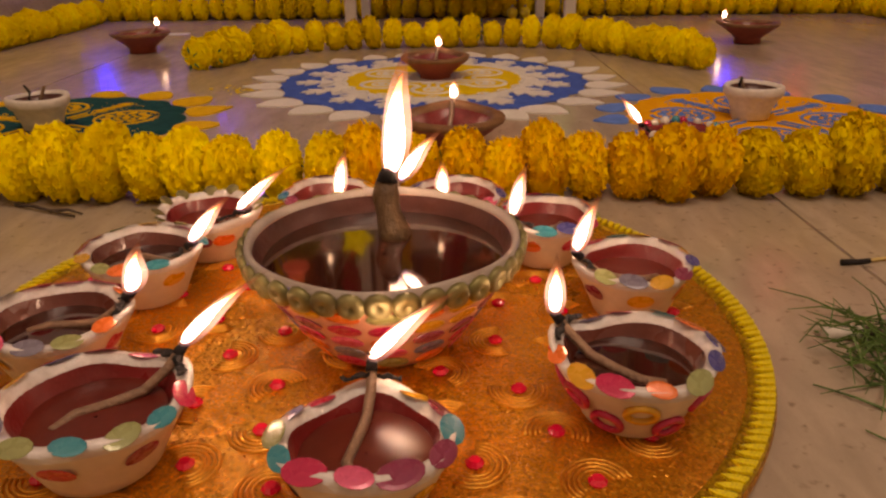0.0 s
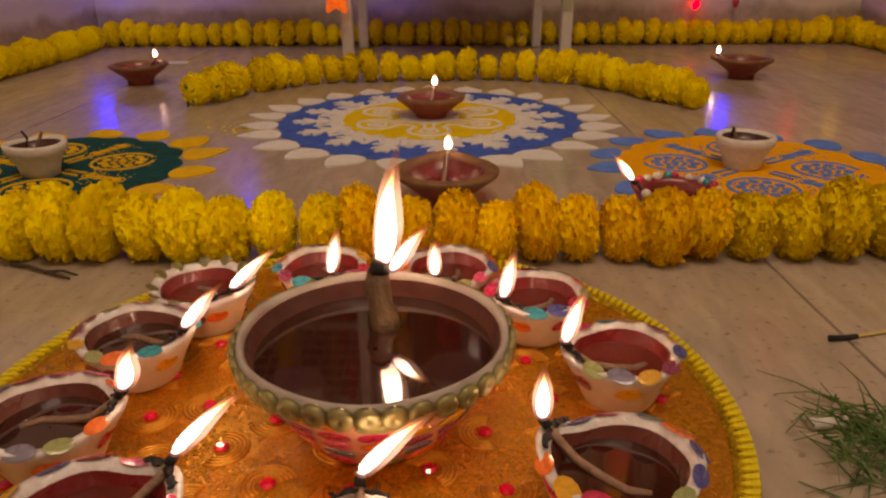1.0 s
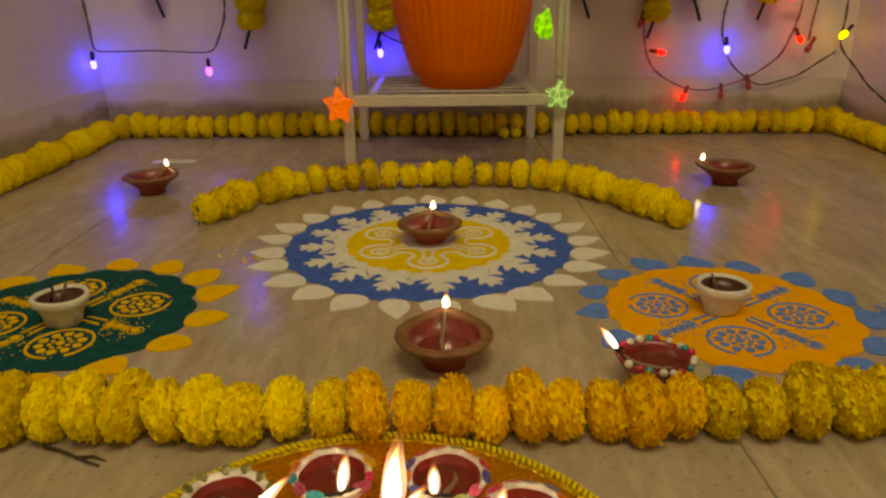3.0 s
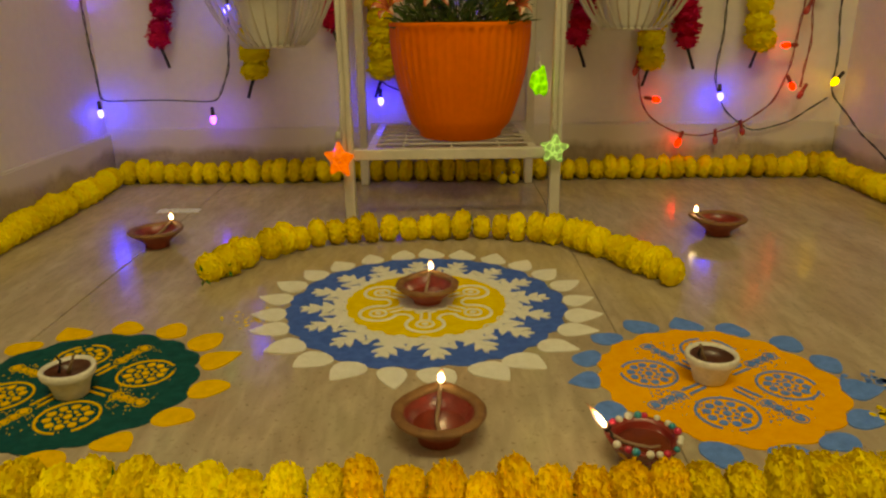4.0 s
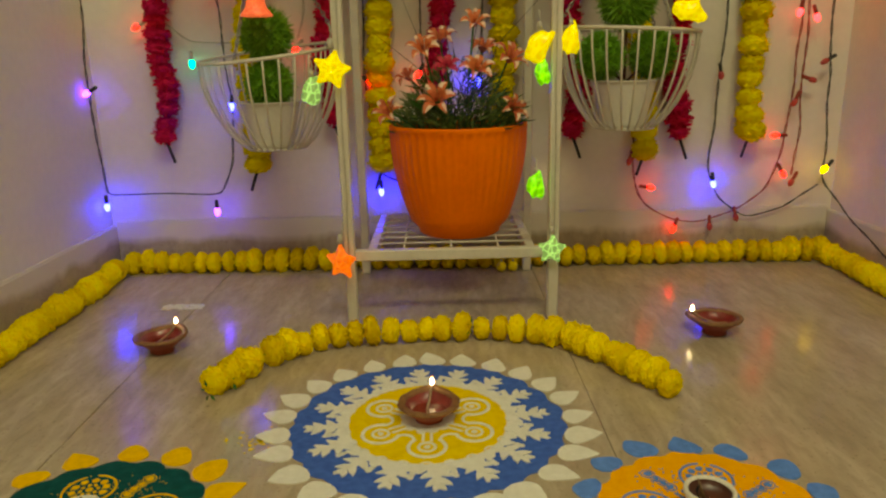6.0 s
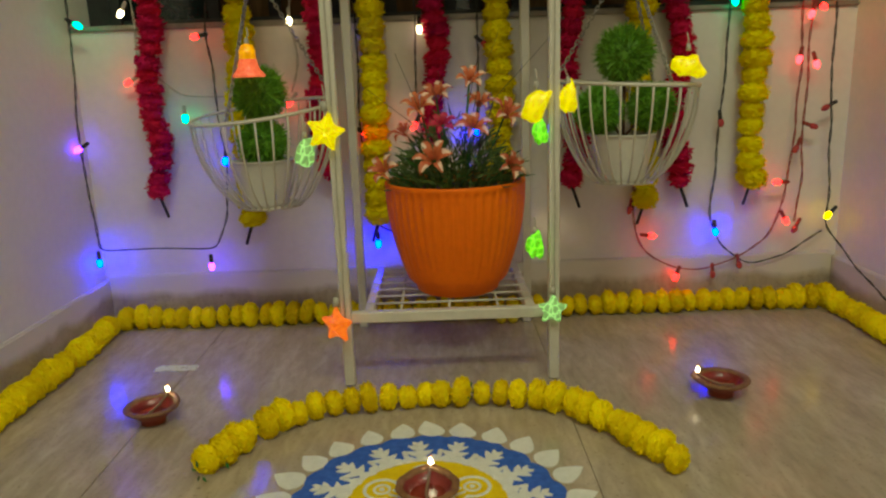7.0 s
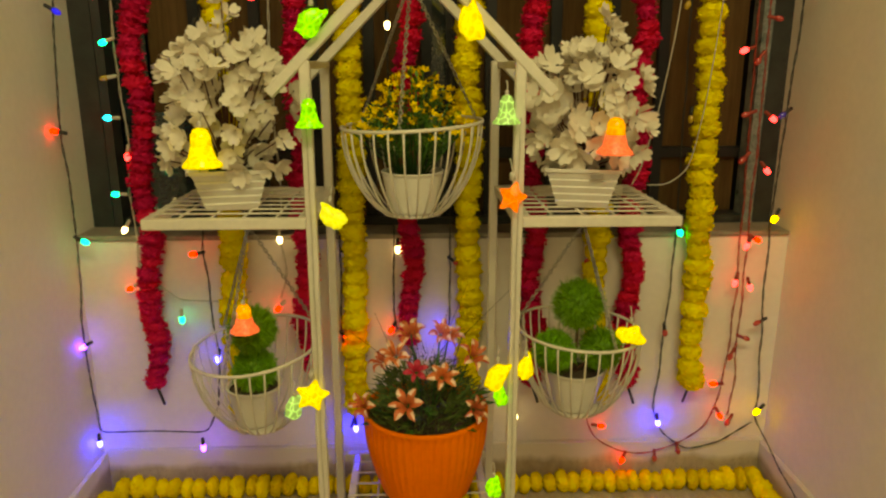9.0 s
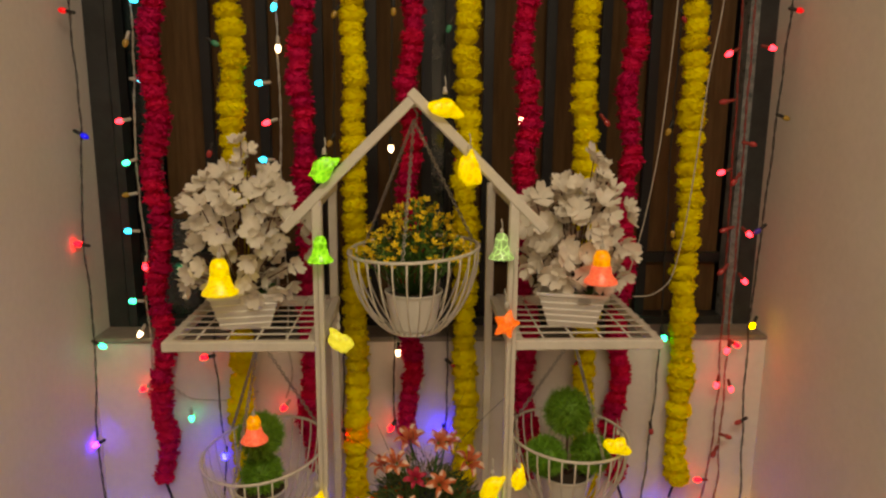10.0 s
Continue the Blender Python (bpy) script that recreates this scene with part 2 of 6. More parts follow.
def stone(name, c1, c2, c3, rough, vein=(9, 1.6, 9)):
    """Polished beige stone: long soft veins, small dark pits, faint stains."""
    m = material(name, c1, c2, 2.2, rough, spec=0.75, fine=0.05, bscale=240, stretch=vein, rough_var=0.07, rnd=0.03)
    nt = m.node_tree
    bs = nt.nodes["Principled BSDF"]
    src = bs.inputs["Base Color"].links[0].from_socket
    tc = nt.nodes.new("ShaderNodeTexCoord")
    st = nt.nodes.new("ShaderNodeTexNoise")
    st.inputs["Scale"].default_value, st.inputs["Detail"].default_value = 3.4, 6
    nt.links.new(tc.outputs["Object"], st.inputs["Vector"])
    r = nt.nodes.new("ShaderNodeValToRGB")
    r.color_ramp.elements[0].position, r.color_ramp.elements[1].position = 0.45, 0.75
    r.color_ramp.elements[0].color, r.color_ramp.elements[1].color = (0, 0, 0, 1), (0.5, 0.5, 0.5, 1)
    nt.links.new(st.outputs[0], r.inputs[0])
    mix = nt.nodes.new("ShaderNodeMix")
    mix.data_type = "RGBA"
    nt.links.new(r.outputs[0], mix.inputs[0])
    nt.links.new(src, mix.inputs[6])
    mix.inputs[7].default_value = (*c3, 1)
    mp2 = nt.nodes.new("ShaderNodeMapping")
    mp2.inputs["Scale"].default_value = (46, 13, 20)
    mp2.inputs["Rotation"].default_value = (0, 0, 0.06)
    nt.links.new(tc.outputs["Object"], mp2.inputs["Vector"])
    gr = nt.nodes.new("ShaderNodeTexNoise")
    gr.inputs["Scale"].default_value, gr.inputs["Detail"].default_value, gr.inputs["Distortion"].default_value = 1.6, 8, 0.6
    nt.links.new(mp2.outputs[0], gr.inputs["Vector"])
    gm = nt.nodes.new("ShaderNodeMapRange")
    gm.inputs["From Min"].default_value, gm.inputs["From Max"].default_value = 0.3, 0.7
    gm.inputs["To Min"].default_value, gm.inputs["To Max"].default_value = 0.83, 1.11
    nt.links.new(gr.outputs[0], gm.inputs["Value"])
    gh = nt.nodes.new("ShaderNodeHueSaturation")
    nt.links.new(mix.outputs[2], gh.inputs["Color"])
    nt.links.new(gm.outputs[0], gh.inputs["Value"])
    pit = nt.nodes.new("ShaderNodeTexNoise")
    pit.inputs["Scale"].default_value, pit.inputs["Detail"].default_value = 170, 3
    nt.links.new(tc.outputs["Object"], pit.inputs["Vector"])
    r2 = nt.nodes.new("ShaderNodeValToRGB")
    r2.color_ramp.elements[0].position, r2.color_ramp.elements[1].position = 0.61, 0.72
    r2.color_ramp.elements[0].color, r2.color_ramp.elements[1].color = (0, 0, 0, 1), (0.55, 0.55, 0.55, 1)
    nt.links.new(pit.outputs[0], r2.inputs[0])
    mix2 = nt.nodes.new("ShaderNodeMix")
    mix2.data_type = "RGBA"
    nt.links.new(r2.outputs[0], mix2.inputs[0])
    nt.links.new(gh.outputs[0], mix2.inputs[6])
    mix2.inputs[7].default_value = (0.16, 0.11, 0.07, 1)
    nt.links.new(mix2.outputs[2], bs.inputs["Base Color"])
    return m


M["tile"] = stone("polished_beige_stone", (0.53, 0.44, 0.335), (0.41, 0.330, 0.240), (0.35, 0.262, 0.185), 0.19)
M["skirting"] = stone("stained_stone_skirting", (0.52, 0.44, 0.335), (0.37, 0.295, 0.205), (0.24, 0.175, 0.115), 0.42, (3, 3, 3))


def overpaint(m, z0, z1, colour):
    """Wall paint brushed unevenly over the upper edge."""
    nt = m.node_tree
    bs = nt.nodes["Principled BSDF"]
    src = bs.inputs["Base Color"].links[0].from_socket
    tc = nt.nodes.new("ShaderNodeTexCoord")
    sep = nt.nodes.new("ShaderNodeSeparateXYZ")
    nt.links.new(tc.outputs["Object"], sep.inputs[0])
    mp = nt.nodes.new("ShaderNodeMapping")
    mp.inputs["Scale"].default_value = (1, 1, 0.35)
    nt.links.new(tc.outputs["Object"], mp.inputs["Vector"])
    no = nt.nodes.new("ShaderNodeTexNoise")
    no.inputs["Scale"].default_value, no.inputs["Detail"].default_value = 8, 7
    nt.links.new(mp.outputs[0], no.inputs["Vector"])
    am = nt.nodes.new("ShaderNodeMath")
    am.operation = "MULTIPLY_ADD"
    am.inputs[1].default_value = 0.08
    nt.links.new(no.outputs[0], am.inputs[0])
    nt.links.new(sep.outputs[2], am.inputs[2])
    ra = nt.nodes.new("ShaderNodeMapRange")
    ra.inputs["From Min"].default_value, ra.inputs["From Max"].default_value = z0 + 0.04, z1 + 0.04
    nt.links.new(am.outputs[0], ra.inputs["Value"])
    mx = nt.nodes.new("ShaderNodeMix")
    mx.data_type = "RGBA"
    nt.links.new(ra.outputs[0], mx.inputs[0])
    nt.links.new(src, mx.inputs[6])
    mx.inputs[7].default_value = (*colour, 1)
    nt.links.new(mx.outputs[2], bs.inputs["Base Color"])


overpaint(M["skirting"], 0.066, 0.086, (0.70, 0.64, 0.57))
M["grout"] = material("dark_grout", (0.25, 0.20, 0.15), None, 60, 0.9)


def flame_material(name, power, alpha, warm):
    m = bpy.data.materials.new(name)
    m.use_nodes = True
    nt = m.node_tree
    nt.nodes.remove(nt.nodes["Principled BSDF"])
    out = nt.nodes["Material Output"]
    tc = nt.nodes.new("ShaderNodeTexCoord")
    sep = nt.nodes.new("ShaderNodeSeparateXYZ")
    nt.links.new(tc.outputs["Generated"], sep.inputs[0])
    col = nt.nodes.new("ShaderNodeValToRGB")
    e = col.color_ramp.elements
    e[0].position, e[0].color = 0.0, (0.25, 0.22, 0.6, 1)
    e[1].position, e[1].color = 1.0, (1.0, 0.20, 0.04, 1)
    for p, c in ((0.14, (1.0, 0.62 * warm, 0.36 * warm, 1)), (0.3, (1.0, 0.80 * warm, 0.56 * warm, 1)), (0.62, (1.0, 0.76 * warm, 0.46 * warm, 1)), (0.82, (1.0, 0.42 * warm, 0.14 * warm, 1))):
        el = e.new(p)
        el.color = c
    nt.links.new(sep.outputs[2], col.inputs[0])
    pw = nt.nodes.new("ShaderNodeValToRGB")
    q = pw.color_ramp.elements
    q[0].position, q[0].color = 0.0, (0.04, 0.04, 0.04, 1)
    q[1].position, q[1].color = 1.0, (0.03, 0.03, 0.03, 1)
    for p, v in ((0.2, 0.5), (0.35, 1.0), (0.6, 0.9), (0.82, 0.2)):
        el = q.new(p)
        el.color = (v, v, v, 1)
    nt.links.new(sep.outputs[2], pw.inputs[0])
    mul = nt.nodes.new("ShaderNodeMath")
    mul.operation, mul.inputs[1].default_value = "MULTIPLY", power
    nt.links.new(pw.outputs[0], mul.inputs[0])
    em = nt.nodes.new("ShaderNodeEmission")
    nt.links.new(col.outputs[0], em.inputs[0])
    nt.links.new(mul.outputs[0], em.inputs[1])
    tr = nt.nodes.new("ShaderNodeBsdfTransparent")
    al = nt.nodes.new("ShaderNodeValToRGB")
    q = al.color_ramp.elements
    q[0].position, q[0].color = 0.0, (0.25, 0.25, 0.25, 1)
    q[1].position, q[1].color = 1.0, (0.06, 0.06, 0.06, 1)
    for p, v in ((0.2, 0.85), (0.6, 0.95), (0.85, 0.5)):
        el = q.new(p)
        el.color = (v * alpha, v * alpha, v * alpha, 1)
    nt.links.new(sep.outputs[2], al.inputs[0])
    mx = nt.nodes.new("ShaderNodeMixShader")
    nt.links.new(al.outputs[0], mx.inputs[0])
    nt.links.new(tr.outputs[0], mx.inputs[1])
    nt.links.new(em.outputs[0], mx.inputs[2])
    nt.links.new(mx.outputs[0], out.inputs[0])
    return m


M["flame"] = flame_material("flame", 75.0, 1.0, 1.0)
M["flame_veil"] = flame_material("flame_veil", 3.0, 0.42, 0.75)
M["flame_small"] = flame_material("small_flame", 56.0, 1.0, 1.0)
BULB = {}
for nm, c, p in (("blue", (0.0010, 0.0036, 1.0), 150), ("violet", (0.09, 0.006, 1.0), 55), ("red", (1.0, 0.004, 0.008), 15), ("pink", (1.0, 0.025, 0.04), 10), ("green", (0.0, 0.55, 0.22), 15),
                 ("cyan", (0.0, 0.40, 0.65), 11), ("yellow", (1.0, 0.55, 0.0), 12), ("warm", (1.0, 0.70, 0.40), 9)):
    BULB[nm] = material("lit_" + nm + "_bulb", [v * 0.5 for v in c], None, 40, 0.25, emit=c, power=p, fine=0.0)
    BULB[nm + "_dim"] = material("faintly_lit_" + nm + "_bulb", [v * 0.6 for v in c], None, 40, 0.25, coat=0.3, emit=c, power=1.0)
    # bulbs that are off keep a trace of added glow so their colour shows
    dim = [0.05 + v * 0.33 for v in c]
    BULB[nm + "_off"] = material("unlit_" + nm + "_bulb", dim, None, 40, 0.25, coat=0.3, emit=c, power=0.05)
LIT = {}


def crackle(nm, c, lines, cells):
    """Coloured plastic lit from within, brighter along its crackle lines."""
    m = material("glowing_" + nm + "_crackle_plastic", [v * 0.8 for v in c], [v * 0.5 for v in c], 90, 0.25, bump=0.6, bscale=260, emit=c, power=0.5, coat=0.3, fine=0.3)
    nt = m.node_tree
    tc = nt.nodes.new("ShaderNodeTexCoord")
    vo = nt.nodes.new("ShaderNodeTexVoronoi")
    vo.feature = "DISTANCE_TO_EDGE"
    vo.inputs["Scale"].default_value = 75
    nt.links.new(tc.outputs["Object"], vo.inputs["Vector"])
    ra = nt.nodes.new("ShaderNodeMapRange")
    ra.inputs["From Max"].default_value = 0.12
    ra.inputs["To Min"].default_value, ra.inputs["To Max"].default_value = lines, cells
    nt.links.new(vo.outputs["Distance"], ra.inputs["Value"])
    nt.links.new(ra.outputs[0], nt.nodes["Principled BSDF"].inputs["Emission Strength"])
    return m


for nm, c in (("yellow", (1.0, 0.74, 0.0)), ("lime", (0.28, 0.85, 0.02)), ("orange", (1.0, 0.17, 0.01)), ("mint", (0.36, 0.58, 0.17)), ("amber", (1.0, 0.36, 0.0)), ("coral", (1.0, 0.15, 0.06)), ("lemon", (0.85, 0.78, 0.05))):
    LIT[nm] = crackle(nm, c, *((1.6, 0.45) if nm in ("mint", "lime") else (1.15, 0.62)))


# ---- building helpers ----
def part(name, bm, mat, parent=None, label="", smooth=True):
    me = bpy.data.meshes.new(name)
    bm.normal_update()
    bm.to_mesh(me)
    bm.free()
    if smooth:
        me.polygons.foreach_set("use_smooth", [True] * len(me.polygons))
    if mat:
        me.materials.append(mat)
    ob = new(name, me)
    if parent:
        ob.parent = parent
    if label:
        ob["label"] = label
    return ob


def mesh_of(name, bm, mat, smooth=True):
    me = bpy.data.meshes.new(name)
    bm.normal_update()
    bm.to_mesh(me)
    bm.free()
    if smooth:
        me.polygons.foreach_set("use_smooth", [True] * len(me.polygons))
    me.materials.append(mat)
    return me


def put(name, me, m, parent=None, label=""):
    ob = new(name, me)
    if parent:
        ob.parent = parent
    ob.matrix_basis = m
    if label:
        ob["label"] = label
    return ob


def thing(name, x, y, z, label, category, group="", rz=0, kind=""):
    ob = new(name)
    ob.empty_display_size = 0.02
    ob.matrix_basis = pose(x, y, z, 0, 0, rz)
    return tagged(ob, label, category, group, kind)


def box(bm, x0, x1, y0, y1, z0, z1, bevel=0.0):
    r = bmesh.ops.create_cube(bm, size=1.0, matrix=Matrix.Translation(((x0 + x1) / 2, (y0 + y1) / 2, (z0 + z1) / 2)) @ Matrix.Diagonal((x1 - x0, y1 - y0, z1 - z0, 1)))
    if bevel:
        es = list({e for v in r["verts"] for e in v.link_edges})
        bmesh.ops.bevel(bm, geom=es, offset=bevel, segments=2, affect="EDGES")
    return bm


def boxed(x0, x1, y0, y1, z0, z1, bevel=0.0):
    return box(bmesh.new(), x0, x1, y0, y1, z0, z1, bevel)


def beam(bm, a, b, w, h=None, up=(0, 0, 1)):
    """A square bar from a to b."""
    a, b = Vector(a), Vector(b)
    d = (b - a).normalized()
    s = d.cross(Vector(up))
    s = s.normalized() if s.length > 1e-4 else Vector((1, 0, 0))
    u = s.cross(d).normalized()
    h = h or w
    vs = [bm.verts.new(p + s * i * w / 2 + u * j * h / 2) for p in (a, b) for i, j in ((-1, -1), (1, -1), (1, 1), (-1, 1))]
    fs = [bm.faces.new(f) for f in ([vs[3], vs[2], vs[1], vs[0]], vs[4:8], *[[vs[i], vs[(i + 1) % 4], vs[4 + (i + 1) % 4], vs[4 + i]] for i in range(4)])]
    es = list({e for f in fs for e in f.edges})
    bmesh.ops.bevel(bm, geom=es, offset=min(w, h) * 0.12, segments=1, affect="EDGES")
    return bm


def tube(bm, pts, r, segs=6, taper=None, closed=False):
    """A round tube along a line of points."""
    pts = [Vector(p) for p in pts]
    rings, n = [], len(pts)
    for i, p in enumerate(pts):
        a, b = (pts[(i - 1) % n], pts[(i + 1) % n]) if closed else (pts[max(0, i - 1)], pts[min(n - 1, i + 1)])
        d = (b - a).normalized()
        s = d.cross(Vector((0.13, 0.21, 1.0)))
        s = s.normalized() if s.length > 1e-4 else Vector((1, 0, 0))
        u = s.cross(d)
        rr = r * (1 if taper is None else 1 + (taper - 1) * i / max(1, n - 1))
        rings.append([bm.verts.new(p + (s * math.cos(2 * math.pi * k / segs) + u * math.sin(2 * math.pi * k / segs)) * rr) for k in range(segs)])
    for i in range(n if closed else n - 1):
        j = (i + 1) % n
        for k in range(segs):
            bm.faces.new((rings[i][k], rings[i][(k + 1) % segs], rings[j][(k + 1) % segs], rings[j][k]))
    if not closed:
        bm.faces.new(rings[0][::-1])
        bm.faces.new(rings[-1])
    return bm


def lathe(bm, profile, segs=32, warp=None, close=False):
    """A turned form; warp(angle, r, z) gives a changed r and z."""
    rings = []
    for r, z in profile:
        ring = []
        for k in range(segs):
            a = 2 * math.pi * k / segs
            rr, zz = warp(a, r, z) if warp else (r, z)
            ring.append(bm.verts.new((rr * math.cos(a), rr * math.sin(a), zz)))
        rings.append(ring)
    for i in range(len(rings) - 1):
        for k in range(segs):
            bm.faces.new((rings[i][k], rings[i][(k + 1) % segs], rings[i + 1][(k + 1) % segs], rings[i + 1][k]))
    if close:
        bm.faces.new(rings[0][::-1])
        bm.faces.new(rings[-1])
    return bm


def slab(bm, pts, z0, z1):
    """A flat plate with the given outline."""
    lo = [bm.verts.new((x, y, z0)) for x, y in pts]
    hi = [bm.verts.new((x, y, z1)) for x, y in pts]
    n = len(pts)
    bm.faces.new(hi)
    for i in range(n):
        bm.faces.new((lo[i], lo[(i + 1) % n], hi[(i + 1) % n], hi[i]))
    return bm


def wobble(k, amp=1.0):
    return amp * (noise.noise(Vector((k * 1.37, k * 0.71 + 3.1, 5.3))))


# ---- setting ----
XL, XR, YB, YW = -0.85, 0.84, 1.72, 1.835     # side walls, lower back wall, window plane
SILL = 0.660
YF, TOP = -1.7, 2.7
floor_ob = tagged(part("floor", boxed(XL - 0.2, XR + 0.2, YF - 0.2, YW + 0.2, -0.10, -0.012), M["grout"], smooth=False), "polished beige stone tile floor, worn and lightly stained", "floor", kind="structure")
tagged(part("wall_north", boxed(XL - 0.0, XR + 0.0, YB, YW + 0.16, -0.012, SILL), M["wall"], smooth=False), "cream painted wall below a window, scuffed", "wall", kind="structure")
tagged(part("wall_west", boxed(XL - 0.16, XL, YF, YW + 0.16, -0.012, TOP), M["wall"], smooth=False), "cream painted side wall", "wall", kind="structure")
tagged(part("wall_east", boxed(XR, XR + 0.16, YF, YW + 0.16, -0.012, TOP), M["wall"], smooth=False), "cream painted side wall", "wall", kind="structure")
# never in view: wall added behind the camera to shut out the world light
tagged(part("wall_south", boxed(XL, XR, YF - 0.16, YF, -0.012, TOP), M["wall"], smooth=False), "plain unseen wall added to close the place", "wall", kind="structure")
tagged(part("wall_above_window", boxed(XL, XR, YB, YW + 0.16, 2.15, TOP), M["wall"], smooth=False), "cream painted wall above the window", "wall", kind="structure")
# never in view either: ceiling added to close the place from above
tagged(part("ceiling", boxed(XL - 0.16, XR + 0.16, YF - 0.16, YW + 0.16, TOP, TOP + 0.12), M["ceiling"], smooth=False), "plain unseen ceiling added to close the place", "ceiling", kind="structure")
tagged(part("sill", boxed(XL, XR, YB - 0.008, YW - 0.02, SILL, SILL + 0.012, 0.003), M["sill"], smooth=False), "grey stone ledge under the window", "sill", kind="structure")


def skirting(name, x0, x1, y0, y1, h):
    return tagged(part(name, boxed(x0, x1, y0, y1, -0.001, h, 0.003), M["skirting"], smooth=False), "brown stone skirting with paint stains", "skirting", kind="structure")


skirting("baseboard_north", XL + 0.012, XR - 0.012, YB - 0.012, YB, 0.122)
skirting("baseboard_west", XL, XL + 0.012, YF, YB, 0.112)
skirting("baseboard_east", XR - 0.012, XR, YF, YB, 0.112)
for n, (x0, x1) in enumerate(((XL, -0.5717), (-0.5709, 0.1293), (0.1301, XR))):
    for y0, y1 in ((YF, -0.1015), (-0.1, YB)):
        part("tile", boxed(x0, x1, y0, y1, -0.012, 0.0, 0.0006), M["tile"], floor_ob, smooth=False)


def window():
    w = thing("window_1", 0, YW, SILL, "dark window with black grille bars before brown shutters", "window", kind="structure")
    z1 = 2.15 - SILL
    part("window_frame", box(box(box(bmesh.new(), XL, XL + 0.055, -0.02, 0.06, 0.0, z1, 0.004), XR - 0.05, XR, -0.02, 0.06, 0.0, z1, 0.004), XL + 0.055, XR - 0.05, -0.012, 0.05, 0.0, 0.03, 0.003), M["frame"], w, smooth=False)
    part("stone_strip", boxed(XL + 0.055, XL + 0.075, -0.024, 0.03, 0.0, z1), M["frame"], w, "dark stone edging strip", smooth=False)
    part("stone_strip", boxed(XR - 0.075, XR - 0.05, -0.024, 0.03, 0.0, z1), M["granite"], w, "blue-grey granite edging strip", smooth=False)
    # shutter boards, with one dark pane near the left end and a bluish gap near the middle
    xs = [-0.70, -0.575, -0.435, -0.30, -0.168, -0.03, 0.03, 0.125, 0.282, 0.42, 0.545, 0.67, 0.765]
    for a, b in zip(xs, xs[1:]):
        gap = a == -0.03
        m = M["glass"] if gap else M["brown_wood"]
        part("pane" if gap else "shutter_board", boxed(a + 0.004, b - 0.004, 0.045, 0.062 + 0.004 * wobble(a * 9), 0.03, z1, 0.002), m, w, smooth=False)
    part("pane", boxed(-0.775, -0.704, 0.045, 0.06, 0.03, z1), M["glass"], w, smooth=False)
    part("pane", boxed(-0.70, -0.58, 0.030, 0.040, 0.03, 0.285), M["glass"], w, "dark reflective lower pane", smooth=False)
    for x in (-0.575, -0.435, -0.30, -0.168, -0.03, 0.03, 0.125, 0.282, 0.42, 0.545, 0.67):
        part("grille_bar", boxed(x - 0.013, x + 0.013, 0.008, 0.026, 0.0, z1, 0.002), M["bar"], w, smooth=False)
    part("grille_bar", boxed(-0.775, 0.765, 0.0275, 0.0435, 0.170, 0.197, 0.002), M["bar"], w, smooth=False)
    part("backing", boxed(XL, XR, 0.10, 0.12, 0.0, z1), M["bar"], w, smooth=False)
    return w


window()


# ---- tray with clay lamps ----
def flame_mesh(h, w, lean, mat="flame", name="flame"):
    bm = bmesh.new()
    prof = []
    for i in range(11):
        u = i / 10
        r = w * (math.sin(math.pi * min(1, u * 1.02) ** 0.62) ** 0.9 if 0 < u < 1 else 0.03)
        prof.append((max(r, w * 0.03), u * h))
    lathe(bm, prof, 10, close=True)
    for v in bm.verts:
        u = v.co.z / h
        v.co.x += lean * h * u ** 1.5 + 0.22 * w * math.sin(u * 6)
        v.co.y *= 0.8
    return mesh_of(name, bm, M[mat])


FLAMES, VEILS = [], []
for h, w, lean in ((0.020, 0.0042, 0.95), (0.019, 0.0044, 1.45), (0.023, 0.0043, 0.5), (0.019, 0.0046, 0.35)):
    FLAMES.append(flame_mesh(h * 0.84, w * 0.62, lean * 0.95))
    VEILS.append(flame_mesh(h * 1.12, w * 1.05, lean, "flame_veil", "flame_veil"))
BIG_FLAME, BIG_VEIL = flame_mesh(0.044, 0.0042, 0.16), flame_mesh(0.057, 0.0062, 0.18, "flame_veil", "flame_veil")
SMALL_FLAME, SMALL_VEIL = flame_mesh(0.015, 0.0030, 0.12, "flame_small"), flame_mesh(0.020, 0.0040, 0.15, "flame_veil", "flame_veil")


def light_flame(core, veil, m, parent, label):
    f = put("flame", core, m, parent, label)
    v = new("flame_veil", veil)
    v.parent = f
    v.matrix_basis = Matrix.Translation((0, 0, -0.0012))
    return f


def disc_mesh(name, a, b, h, mat, segs=12):
    bm = bmesh.new()
    lathe(bm, [(1.0, 0.0), (0.97, 0.45), (0.72, 0.9), (0.3, 1.0)], segs, close=True)
    for v in bm.verts:
        v.co = Vector((v.co.x * a, v.co.y * b, v.co.z * h))
    return mesh_of(name, bm, mat, False)


RIM_SEQ = [disc_mesh("sequin", 0.0060, 0.0036, 0.00035, m) for m in SEQ]
SIDE_SEQ = [disc_mesh("sequin", 0.0056, 0.0040, 0.0003, m) for m in SEQ]
MIRROR = [disc_mesh("mirror_disc", 0.0036, 0.0036, 0.0010, M["bead"])]


def ring_mesh(mat):
    pts = [(0.0047 * math.cos(a * math.pi / 8), 0.0040 * math.sin(a * math.pi / 8), 0.0004) for a in range(16)]
    return mesh_of("ring_sequin", tube(bmesh.new(), pts, 0.0013, 6, closed=True), mat)


RINGS = [ring_mesh(SEQ[0]), ring_mesh(SEQ[0]), ring_mesh(SEQ[3])]


def bead_mesh(mat):
    return mesh_of("bead", lathe(bmesh.new(), [(0.0006, -0.0032), (0.0026, -0.0020), (0.0034, 0.0), (0.0026, 0.0022), (0.0006, 0.0034)], 10, close=True), mat)


